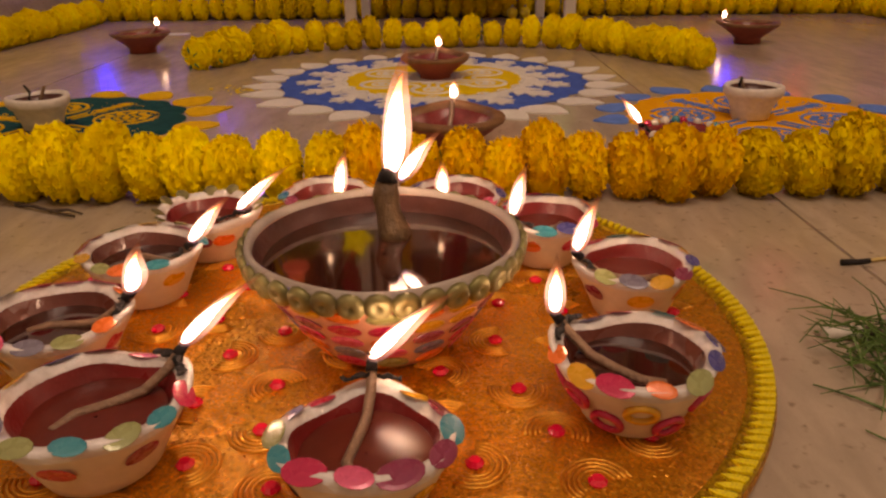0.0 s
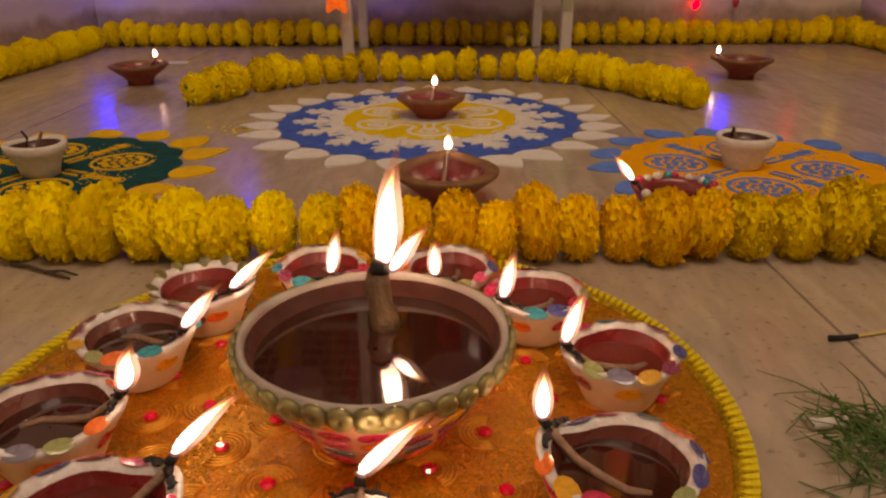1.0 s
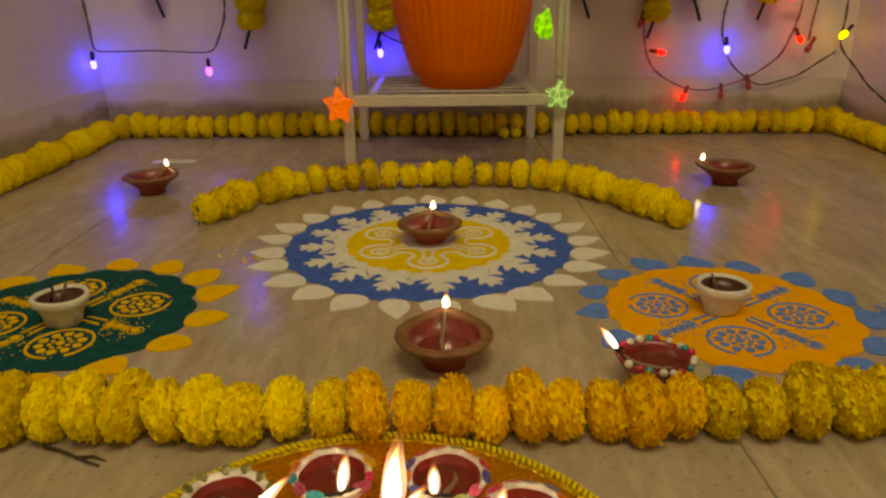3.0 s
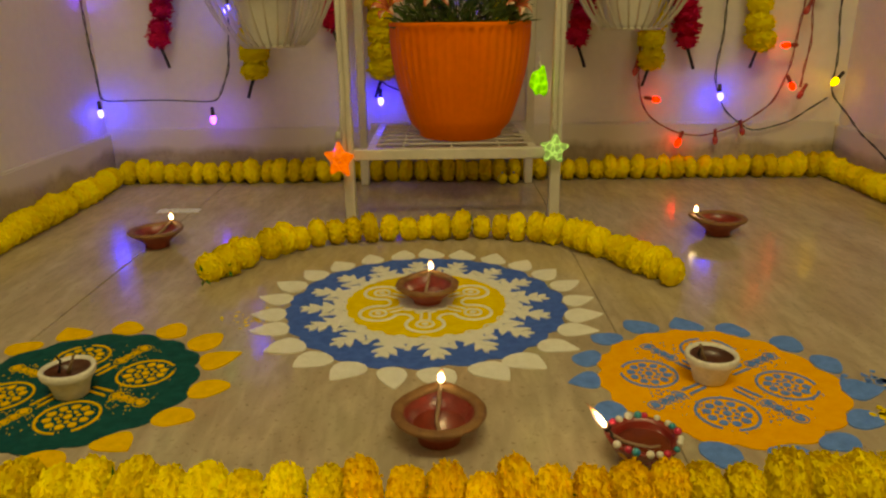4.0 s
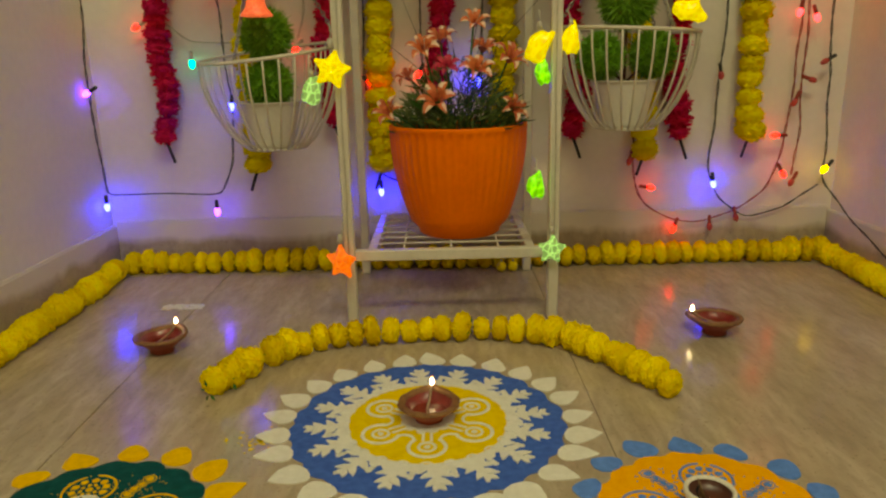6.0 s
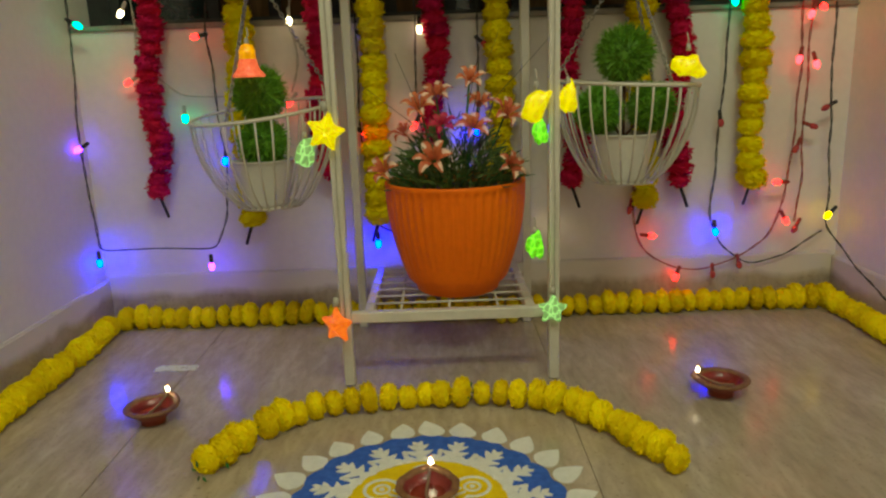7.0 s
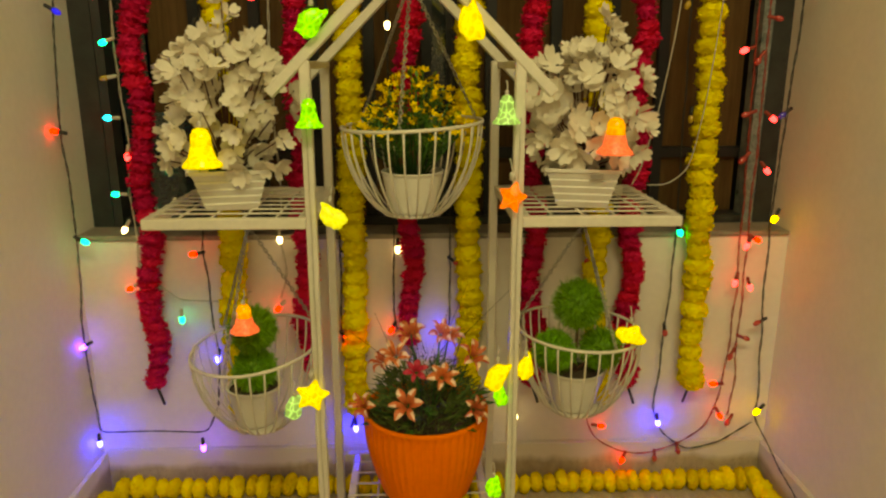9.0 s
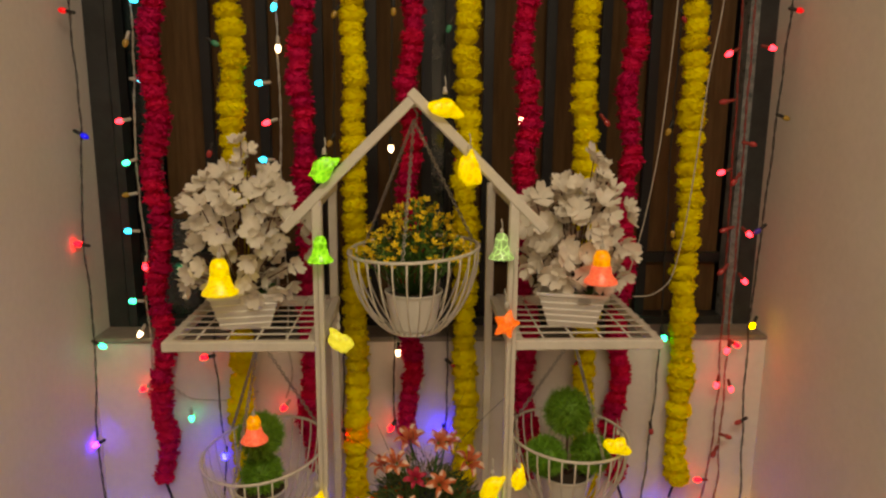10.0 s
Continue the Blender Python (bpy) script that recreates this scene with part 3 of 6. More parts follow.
BEADS = [bead_mesh(m) for m in (M["cup"], SEQ[0], SEQ[5], M["cup"])]


def on_side(a, r, z, slope):
    """A pose on a turned wall: x along it, y up it, z out of it."""
    m = Matrix.Rotation(a, 4, "Z") @ Matrix.Translation((r, 0, z)) @ Matrix(((0, math.sin(slope), math.cos(slope), 0), (1, 0, 0, 0), (0, math.cos(slope), -math.sin(slope), 0), (0, 0, 0, 1)))
    return m


def mini_diya(x, y, z, towards, R, style, seed, oil="oil_red", lean=0.0, size=0, raised=0.0):
    """A small painted clay lamp with a lip for its wick."""
    rng = random.Random(seed)
    names = {"ring": "cream clay lamp with red ring sequins, lit", "mix": "cream clay lamp with coloured sequins on its rim, lit",
             "mirror": "cream clay lamp edged with clear mirror discs, lit", "dot": "cream clay lamp with crimson and gold dots, lit", "beaded": "red clay lamp with beaded rim"}
    t = thing("clay_lamp", x, y, z, names[style], "oil lamp", "lamps on the tray", math.degrees(towards))
    H = 0.0245

    def lip(a, r, zz):
        c = max(0.0, math.cos(a))
        k = zz / H
        edge = 0.035 * math.sin(3 * a + seed) + 0.02 * math.sin(7 * a + 2 * seed)
        return r * (1 + (0.13 * c ** 10 - 0.03 * c ** 3 + edge * 0.5) * max(0, k)), zz - raised * k * k * math.cos(a) + 0.0022 * c ** 12 * max(0, k) + 0.0006 * math.sin(4 * a + seed) * max(0, k)

    part("body", lathe(bmesh.new(), [(0.58 * R, 0.0), (0.62 * R, 0.001), (0.70 * R, 0.006), (0.83 * R, 0.014), (0.95 * R, 0.0205)], 40, lip), M["cream"], t)
    part("painted_rim", lathe(bmesh.new(), [(0.95 * R, 0.0204), (0.99 * R, H - 0.0016), (0.985 * R, H), (0.93 * R, H + 0.0004), (0.86 * R, H - 0.0003), (0.81 * R, H - 0.0025)], 40, lip), M["rim_white"], t, "brushed white rim")
    part("lining", lathe(bmesh.new(), [(0.812 * R, H - 0.0024), (0.77 * R, H - 0.006), (0.66 * R, H - 0.013), (0.4 * R, H - 0.018), (0.05 * R, H - 0.019)], 36, lip), M["inside_small"] if oil == "oil" else M["clay_in"], t, "oily red-brown inside")
    bm = lathe(bmesh.new(), [(0.74 * R, H - 0.0076), (0.4 * R, H - 0.0078), (0.02 * R, H - 0.0078)], 28)
    part("oil", bm, M[oil], t, "still dark oil")
    fx = R * 1.04
    pts = [(-0.42 * R, 0.10 * R, H - 0.0088), (-0.15 * R, 0.20 * R, H - 0.0080), (0.2 * R, 0.12 * R, H - 0.0076), (0.55 * R, 0.04 * R, H - 0.0062), (0.82 * R, 0.0, H - 0.0012), (fx, 0, H + 0.0042)]
    wick = part("wick", tube(bmesh.new(), pts, 0.0017, 7), M["wick_thin"], t)
    part("charred_tip", tube(bmesh.new(), [(fx - 0.002, 0, H + 0.0028), (fx + 0.001, 0, H + 0.0056), (fx + 0.0008, 0.0004, H + 0.0078)], 0.0021, 7, 0.6), M["char"], wick)
    crust = tube(bmesh.new(), [(*[(0.93 + 0.03 * wobble(k + seed)) * R * f(a) for f in (math.cos, math.sin)], H + 0.0012 + 0.002 * max(0, math.cos(a)) ** 12) for k, a in enumerate(-0.38 + 0.038 * q for q in range(21))], 0.0012, 8)
    for v in crust.verts:
        v.co.z = H + 0.0008 + (v.co.z - H - 0.0008) * 0.6 + 0.0016 * noise.noise(v.co * 420 + Vector((seed, 0, 0)))
        v.co.x *= 1 + 0.07 * noise.noise(v.co * 330 + Vector((0, seed, 0)))
    part("soot", crust, M["char"], t, "black crumbly soot on the lip", False)
    light_flame(FLAMES[size], VEILS[size], Matrix.Translation((fx + 0.0006, 0, H + 0.0052)) @ Matrix.Rotation(lean - towards, 4, "Z"), t, "small bright flame")
    n = 18 if style == "beaded" else 11
    for k in range(n):
        a = 0.62 + (2 * math.pi - 1.24) * k / (n - 1) + rng.uniform(-0.07, 0.07)
        rr, zz = lip(a, 0.945 * R, H)
        if style == "mirror":
            put("mirror_disc", MIRROR[0], Matrix.Rotation(a, 4, "Z") @ Matrix.Translation((rr, 0, zz + 0.0003)) @ Matrix.Rotation(-0.6, 4, "Y"), t)
        elif style == "beaded":
            put("bead", BEADS[k % 4], Matrix.Rotation(a, 4, "Z") @ Matrix.Translation((rr * 1.02, 0, zz + 0.0008)) @ Matrix.Scale(rng.uniform(0.85, 1.2), 4), t)
        else:
            me = rng.choice(RIM_SEQ)
            put("sequin", me, Matrix.Rotation(a, 4, "Z") @ Matrix.Translation((rr, 0, zz + 0.0003)) @ Matrix.Rotation(0.35 + 0.25 * rng.random(), 4, "Y") @ Matrix.Rotation(math.pi / 2 + rng.uniform(-0.3, 0.3), 4, "Z") @ Matrix.Scale(rng.uniform(0.8, 1.15), 4), t)
    slope = math.atan2(0.37 * R, 0.0215)
    for k in range(13):
        a = 2 * math.pi * k / 13 + seed
        z0 = 0.0075 if k % 2 else 0.0145
        r0 = R * (0.70 + (z0 - 0.006) * 15.6)
        rr, zz = lip(a, r0, z0)
        me = RINGS[k % 3] if style == "ring" else (MIRROR[0] if style == "mirror" and k % 3 else rng.choice(SIDE_SEQ[:4]))
        if style in ("ring",) or k % 2 == 0:
            put("ring_sequin" if style == "ring" else "sequin", me, on_side(a, rr + 0.0002, zz, slope), t)
    return t


def tray(cx, cy):
    t = thing("thali_tray", cx, cy, 0.0, "round gilded tray with red gems and yellow zari edge on floor", "tray")
    part("plate", lathe(bmesh.new(), [(0.02, 0.0), (0.164, 0.0), (0.1675, 0.002), (0.168, 0.006), (0.1665, 0.0085), (0.15, 0.0092), (0.05, 0.0092), (0.001, 0.0092)], 96), M["gold"], t, "glittering copper-gold sheet")
    part("rim_band", lathe(bmesh.new(), [(0.1575, 0.0088), (0.158, 0.0096), (0.1672, 0.0093), (0.1675, 0.0086)], 96), M["zari_dark"], t, "olive-gold glitter band")
    bm = bmesh.new()
    slab(bm, [(-0.0046, -0.0019), (-0.0020, -0.0026), (0.0026, -0.0016), (0.0030, 0.0014), (0.0004, 0.0008), (-0.0022, -0.0004)], 0.0, 0.0011)
    loz = mesh_of("zari_stitch", bm, M["zari"], False)
    for k in range(230):
        a = 2 * math.pi * k / 230
        put("zari_stitch", loz, Matrix.Rotation(a, 4, "Z") @ Matrix.Translation((0.1640, 0, 0.0094 + 0.0002 * (k % 2))) @ Matrix.Rotation(0.15 + 0.25 * wobble(k * 1.7), 4, "Z"), t)
    bm = bmesh.new()
    lathe(bm, [(0.0028, 0.0), (0.0031, 0.0009), (0.0019, 0.0021)], 9, close=True)
    gem = mesh_of("gem", bm, M["gem"], False)
    bm = bmesh.new()
    for r in (0.0055, 0.0072, 0.0089, 0.0106):
        tube(bm, [(r * math.cos(a * math.pi / 10), r * math.sin(a * math.pi / 10), 0.0) for a in range(-1, 12)], 0.00075, 5)
    swirl = mesh_of("embossed_swirl", bm, M["gold_relief"])
    n = 0
    for r, k0, off in ((0.062, 12, 0.1), (0.086, 17, 0.35), (0.110, 22, 0.0), (0.136, 28, 0.2), (0.035, 6, 0.5)):
        for k in range(k0):
            a = off + 2 * math.pi * k / k0
            rr = r + 0.004 * wobble(n * 3.1)
            m = Matrix.Translation((rr * math.cos(a), rr * math.sin(a), 0.0093))
            put("gem", gem, m, t)
            put("embossed_swirl", swirl, m @ Matrix.Rotation(a * 2.7 + n, 4, "Z"), t)
            n += 1
    return t


TX, TY, TZ = -0.125, 0.343, 0.0095
tray(TX, TY)
DIYAS = (
    (-0.025, 0.271, 0.0275, "ring", "oil", 3, 1.45), (-0.111, 0.229, 0.0262, "mix", "oil_red", 1, 0.35), (-0.196, 0.247, 0.0285, "mix", "oil_red", 1, 0.5),
    (-0.234, 0.300, 0.0270, "mix", "oil", 3, 0.7), (-0.225, 0.362, 0.0265, "dot", "oil", 0, 0.3), (-0.209, 0.411, 0.0265, "mirror", "oil_red", 1, 0.5),
    (-0.151, 0.434, 0.0250, "mix", "oil_red", 2, 1.2), (-0.082, 0.432, 0.0255, "mix", "oil_red", 3, 1.6), (-0.038, 0.399, 0.0250, "dot", "oil_red", 2, 0.9), (-0.008, 0.343, 0.0250, "dot", "oil_red", 0, 0.9))
for n, (x, y, R, style, oil, size, lean) in enumerate(DIYAS):
    mini_diya(x, y, TZ, math.atan2(0.322 - y, -0.112 - x), R, style, n + 1, oil, lean, size, 0.0042 if y < 0.24 else 0.0022 if y < 0.28 else 0.001)


def big_lamp(x, y, z):
    t = thing("clay_bowl_lamp", x, y, z, "large clay bowl lamp with coloured oval sequins, wick alight", "oil lamp", rz=0)
    H, R = 0.046, 0.0525
    prof = [(0.024, 0.0), (0.0255, 0.001), (0.030, 0.006), (0.038, 0.018), (0.0455, 0.030), (0.0505, 0.040), (R, 0.044), (R - 0.0008, H), (R - 0.0012, H + 0.0004), (R - 0.0022, H - 0.0005), (R - 0.0032, H - 0.004)]
    part("body", lathe(bmesh.new(), prof, 64), material("painted_terracotta", (0.88, 0.50, 0.33), (0.80, 0.40, 0.25), 50, 0.45, bump=0.2), t, "terracotta painted pinkish orange")
    part("painted_lip", lathe(bmesh.new(), [(R + 0.0004, 0.0438), (R - 0.0002, H + 0.0008), (R - 0.0013, H + 0.0010), (R - 0.0024, H + 0.0002), (R - 0.0029, H - 0.0020)], 64, lambda a, r, zz: (r, zz + 0.0005 * math.sin(5 * a))), material("grey_white_lip", (0.50, 0.44, 0.38), (0.36, 0.30, 0.25), 90, 0.45, bump=0.3), t, "worn white painted lip")
    part("lining", lathe(bmesh.new(), [(R - 0.0030, H - 0.0019), (R - 0.0062, H - 0.010), (R - 0.015, H - 0.020), (R - 0.03, H - 0.03), (0.002, H - 0.033)], 56), M["inside"], t, "dark oily inside")
    part("oil", lathe(bmesh.new(), [(R - 0.0054, H - 0.0088), (0.02, H - 0.0089), (0.001, H - 0.0089)], 48), M["oil"], t, "deep dark oil reflecting the lights")
    bead = bmesh.new()
    lathe(bead, [(0.0050, 0.0), (0.0049, 0.0014), (0.0037, 0.0026), (0.0013, 0.0025), (0.0007, 0.0016)], 12, close=True)
    bead = mesh_of("mirror_bead", bead, M["bead"])
    for k in range(37):
        a = 2 * math.pi * k / 37
        put("mirror_bead", bead, on_side(a, R - 0.0001, 0.0420 + 0.0003 * wobble(k * 2.2), 0.18), t)
    seq = [disc_mesh("oval_sequin", 0.0064, 0.0034, 0.0008, SEQ[q]) for q in (0, 1, 2, 3, 4, 8, 1, 0, 6, 3, 1)]
    rng = random.Random(5)
    for row, (zz, rr, n) in enumerate(((0.0345, 0.0482, 21), (0.0275, 0.0441, 19), (0.0205, 0.0397, 17), (0.0135, 0.0352, 15), (0.0070, 0.0310, 13))):
        for k in range(n):
            a = 2 * math.pi * (k + 0.5 * (row % 2)) / n
            put("oval_sequin", rng.choice(seq), on_side(a, rr, zz, 0.55), t)
    pts = [(0.004, 0.0165, H - 0.0135), (0.002, 0.0205, H - 0.008), (0.0005, 0.0240, H - 0.001), (-0.0005, 0.0268, H + 0.006), (0.0, 0.0285, H + 0.012)]
    bm = tube(bmesh.new(), pts, 0.0070, 14, 0.68)
    for v in bm.verts:
        v.co.x *= 1.0 + 0.12 * math.sin(v.co.z * 500 + v.co.y * 300) + 0.1 * noise.noise(v.co * 260)
    wick = part("wick", bm, M["wick"], t, "thick twisted oiled cotton wick")
    part("charred_tip", tube(bmesh.new(), [(0, 0.0275, H + 0.0115), (0.0004, 0.0285, H + 0.0155), (0.0006, 0.029, H + 0.0172)], 0.0046, 10, 0.5), M["char"], wick)
    light_flame(BIG_FLAME, BIG_VEIL, Matrix.Translation((0.0015, 0.029, H + 0.0125)) @ Matrix.Rotation(0.2, 4, "Z"), t, "tall bright flame")
    light_flame(FLAMES[0], VEILS[0], Matrix.Translation((0.0058, 0.028, H + 0.0118)) @ Matrix.Rotation(0.4, 4, "Z"), t, "side tongue of flame")
    return t


big_lamp(-0.112, 0.322, TZ)


# ---- marigold garlands ----
def bloom_mesh(name, mat, seed, n=200, flat=0.62, petal=0.2, core=0.40, rough=0.06, frill=1.0, square=2.0, cols=3):
    """A full double bloom, about 1 across, its short axis along x: a rounded heart under many ruffled fan-shaped petals."""
    rng = random.Random(seed)
    bm = bmesh.new()
    bmesh.ops.create_icosphere(bm, subdivisions=2, radius=core)
    lump = lambda d: (abs(d.x) ** square + math.hypot(d.y, d.z) ** square) ** (-1 / square) + 0.10 * noise.noise(d * 2.3 + Vector((seed * 3.1, 0, 0))) + 0.05 * noise.noise(d * 6 + Vector((seed, 2, 0)))
    for v in bm.verts:
        v.co *= lump(v.co.normalized())
        v.co.x *= flat
    ga = math.pi * (3 - 5 ** 0.5)
    for i in range(n):
        zz = 1 - 2 * (i + 0.5) / n
        rr = math.sqrt(max(0, 1 - zz * zz))
        d = Vector((zz, rr * math.cos(ga * i), rr * math.sin(ga * i)))
        d = (d + Vector([rng.uniform(-0.1, 0.1) for _ in range(3)])).normalized()
        # the fan lies mostly across the string, as the petals of a strung flower do
        s = (d.cross(Vector((1, 0, 0))) + Vector([rng.uniform(-0.55, 0.55) for _ in range(3)])).normalized()
        u = d.cross(s).normalized()
        L = 0.5 * lump(d) * rng.uniform(1 - rough, 1 + rough)
        w = petal * rng.uniform(0.7, 1.1) * 0.5
        side = 1 if d.x > 0 else -1
        lean = u * rng.uniform(-0.05, 0.10)
        phase = rng.uniform(0, 6)
        rows = []
        for h, ww in ((0.0, 0.35), (0.6, 0.85), (1.0, 1.0)):
            row = []
            for q in range(cols):
                p = 2 * q / (cols - 1) - 1
                wave = math.sin(p * 4.6 + phase) * 0.030 * frill * h
                reach = core * 0.9 * lump(d) * (1 - h) + L * h - 0.05 * petal * p * p * h / 0.2 - (0.018 if q % 2 and h == 1.0 and cols > 3 else 0)
                c = d * reach + s * w * ww * p + u * wave + lean * h * h
                row.append(bm.verts.new((c.x * flat, c.y, c.z)))
            rows.append(row)
        for a, b in zip(rows, rows[1:]):
            for q in range(cols - 1):
                bm.faces.new((a[q], a[q + 1], b[q + 1], b[q]))
    return mesh_of(name, bm, mat)


MARI = [bloom_mesh("marigold_flower", M["marigold"], s, 300, 0.70, 0.18, 0.465, 0.05, 0.8, 2.7) for s in (1, 2, 3, 4, 5)]
MARI_NEAR = [bloom_mesh("marigold_flower", M["marigold"], s, 430, 0.70, 0.185, 0.458, 0.06, 1.15, 2.6, 5) for s in (1, 2, 3, 4, 5)]
MARI_FLAME_TINT = [bloom_mesh("marigold_flower", M["marigold_flame_tint"], s, 430, 0.70, 0.185, 0.458, 0.06, 1.15, 2.6, 5) for s in (6, 7, 8)]
YPOM = [bloom_mesh("marigold_pompom", M["marigold_wall"], s, 170, 0.82, 0.24, 0.45, 0.08, 0.9, 2.5) for s in (11, 12, 13)]
RPOM = [bloom_mesh("crimson_pompom", M["red_silk"], s, 150, 0.85, 0.24, 0.41, 0.18, 1.3) for s in (21, 22, 23)]
bm = bmesh.new()
for a in range(5):
    d = Vector((0.3 * math.cos(a * 1.26), math.cos(a * 1.26), math.sin(a * 1.26)))
    s = Vector((0.5, 0, 0))
    vs = [bm.verts.new(p) for p in (d * 0.2, d * 0.36 + s * 0.22, d * 0.6, d * 0.36 - s * 0.22)]
    bm.faces.new(vs)
CALYX = mesh_of("calyx", bm, M["green"], False)


def garland(label, path, step, size, seed, group="marigold garlands", meshes=None, deep=None, green=0.12):
    """Blooms strung close along a line on the floor."""
    rng = random.Random(seed)
    meshes = meshes or MARI
    t = thing("marigold_garland", path[0][0], path[0][1], 0.0, label, "flower garland", group)
    o = Vector((path[0][0], path[0][1], 0))
    pts = [Vector((p[0], p[1], 0)) for p in path]
    i, pos, line = 0, pts[0].copy(), []
    while i < len(pts) - 1:
        seg = (pts[i + 1] - pos)
        want = step * rng.uniform(0.88, 1.14)
        while seg.length < want and i < len(pts) - 2:
            want -= seg.length
            i += 1
            pos = pts[i].copy()
            seg = pts[i + 1] - pos
        if seg.length < want:
            break
        d = seg.normalized()
        pos = pos + d * want
        h = size * rng.uniform(0.84, 1.12)
        c = Vector((pos.x, pos.y, h * 0.47))
        side = d.cross(Vector((0, 0, 1)))
        c += side * rng.uniform(-0.1, 0.1) * size
        ang = math.atan2(d.y, d.x) + rng.uniform(-0.28, 0.28)
        m = Matrix.Translation(c - o) @ Matrix.Rotation(ang, 4, "Z") @ Matrix.Rotation(rng.uniform(-0.2, 0.2), 4, "Y") @ Matrix.Rotation(rng.uniform(0, 6.28), 4, "X") @ Matrix.Diagonal((step * 1.44 * rng.uniform(0.88, 1.1), h, h, 1))
        # firelight in the petal colour: tinted blooms gather around deep = (centre, width)
        orange = deep and math.exp(-((pos.x - deep[0]) / deep[1]) ** 2) * 1.15 > rng.random()
        put("marigold_flower", rng.choice(MARI_FLAME_TINT if orange else meshes), m, t)
        if rng.random() < green:
            put("calyx", CALYX, Matrix.Translation(c - o + d * step * 0.5) @ Matrix.Rotation(ang, 4, "Z") @ Matrix.Diagonal((step * 0.5, h * 0.62, h * 0.62, 1)), t, "green calyx between blooms")
        line.append(c - o)
    part("string", tube(bmesh.new(), line, 0.0008, 5), M["green"], t)
    return t


garland("fresh yellow marigold garland laid straight across the floor", [(-0.78, 0.535), (-0.5, 0.523), (-0.2, 0.521), (0.05, 0.517), (0.3, 0.523), (0.80, 0.53)], 0.0292, 0.0495, 31, meshes=MARI_NEAR, deep=(-0.02, 0.15))
arc = []
for k in range(15):
    u = k / 14
    x = -0.425 + 0.665 * u
    w = abs(2 * u - 1)
    arc.append((x, 1.236 - 0.075 * w ** 2 - (0.142 if u < 0.5 else 0.160) * w ** 5))
low_arc = garland("fresh yellow marigold garland laid in a low arc", arc, 0.0300, 0.048, 32)
for dx, dy, turn in ((0.010, -0.006, 1.2), (0.034, 0.030, 0.9), (0.655, 0.010, -0.9)):
    put("leaf_tip", CALYX, Matrix.Translation((dx, dy, 0.018)) @ Matrix.Rotation(turn, 4, "Z") @ Matrix.Diagonal((0.028, 0.030, 0.030, 1)), low_arc, "green leaf at the garland's end")
garland("yellow marigold garland along the foot of the back wall", [(-0.83, 1.690), (0, 1.682), (0.82, 1.678)], 0.0305, 0.054, 33)
garland("yellow marigold garland along the foot of the side wall", [(-0.818, 1.672), (-0.808, 1.3), (-0.812, 0.9), (-0.81, 0.6)], 0.0305, 0.050, 34)
garland("yellow marigold garland along the foot of the side wall", [(0.808, 1.66), (0.803, 1.3), (0.80, 0.9), (0.80, 0.6)], 0.0305, 0.050, 35)


# ---- rangoli ----
def blob(r, n=40, amp=0.03, seed=0.0, lobes=0, lobe_amp=0.0, cx=0.0, cy=0.0):
    out = []
    for k in range(n):
        a = 2 * math.pi * k / n
        rr = r * (1 + amp * noise.noise(Vector((math.cos(a) * 2.2 + seed, math.sin(a) * 2.2, seed * 1.7))) + lobe_amp * abs(math.sin(lobes * a / 2)))
        out.append((cx + rr * math.cos(a), cy + rr * math.sin(a)))
    return out


def drop(L, W, bend, seed, n=22, blunt=0.62):
    """A leaf-like powder petal along x, round at its root, with a bent tip."""
    up, lo = [], []
    for k in range(n + 1):
        u = k / n
        w = W * (math.sin(math.pi * u ** blunt) ** (0.85 if blunt < 0.7 else 0.62) if 0 < u < 1 else 0.0) * (1 + 0.08 * noise.noise(Vector((u * 4, seed, 1))))
        c = bend * L * u * u
        up.append((L * u, c + w))
        lo.append((L * u, c - w))
    return up[1:-1] + [up[-1]] + lo[1:-1][::-1] + [lo[0]]


def ring_strip(bm, r, w, z0, z1, a0=0.0, a1=2 * math.pi, n=28, cx=0.0, cy=0.0, seed=0.0):
    full = abs(a1 - a0 - 2 * math.pi) < 1e-6
    rows = []
    for k in range(n if full else n + 1):
        a = a0 + (a1 - a0) * k / n
        j = 1 + 0.14 * noise.noise(Vector((k * 0.9, seed, 2)))
        rows.append([bm.verts.new((cx + (r + s * w * j / 2) * math.cos(a), cy + (r + s * w * j / 2) * math.sin(a), z)) for s, z in ((-1, z0), (-0.6, z1), (0.6, z1), (1, z0))])
    m = len(rows)
    for k in range(m if full else m - 1):
        for q in range(3):
            bm.faces.new((rows[k][q], rows[k][q + 1], rows[(k + 1) % m][q + 1], rows[(k + 1) % m][q]))
    return bm


def dot(bm, x, y, r, z0, z1, seed=0.0, n=12):
    return slab(bm, blob(r, n, 0.25, seed, cx=x, cy=y), z0, z1)


def turned(pts, a, x=0.0, y=0.0):
    c, s = math.cos(a), math.sin(a)
    return [(x + c * px - s * py, y + s * px + c * py) for px, py in pts]


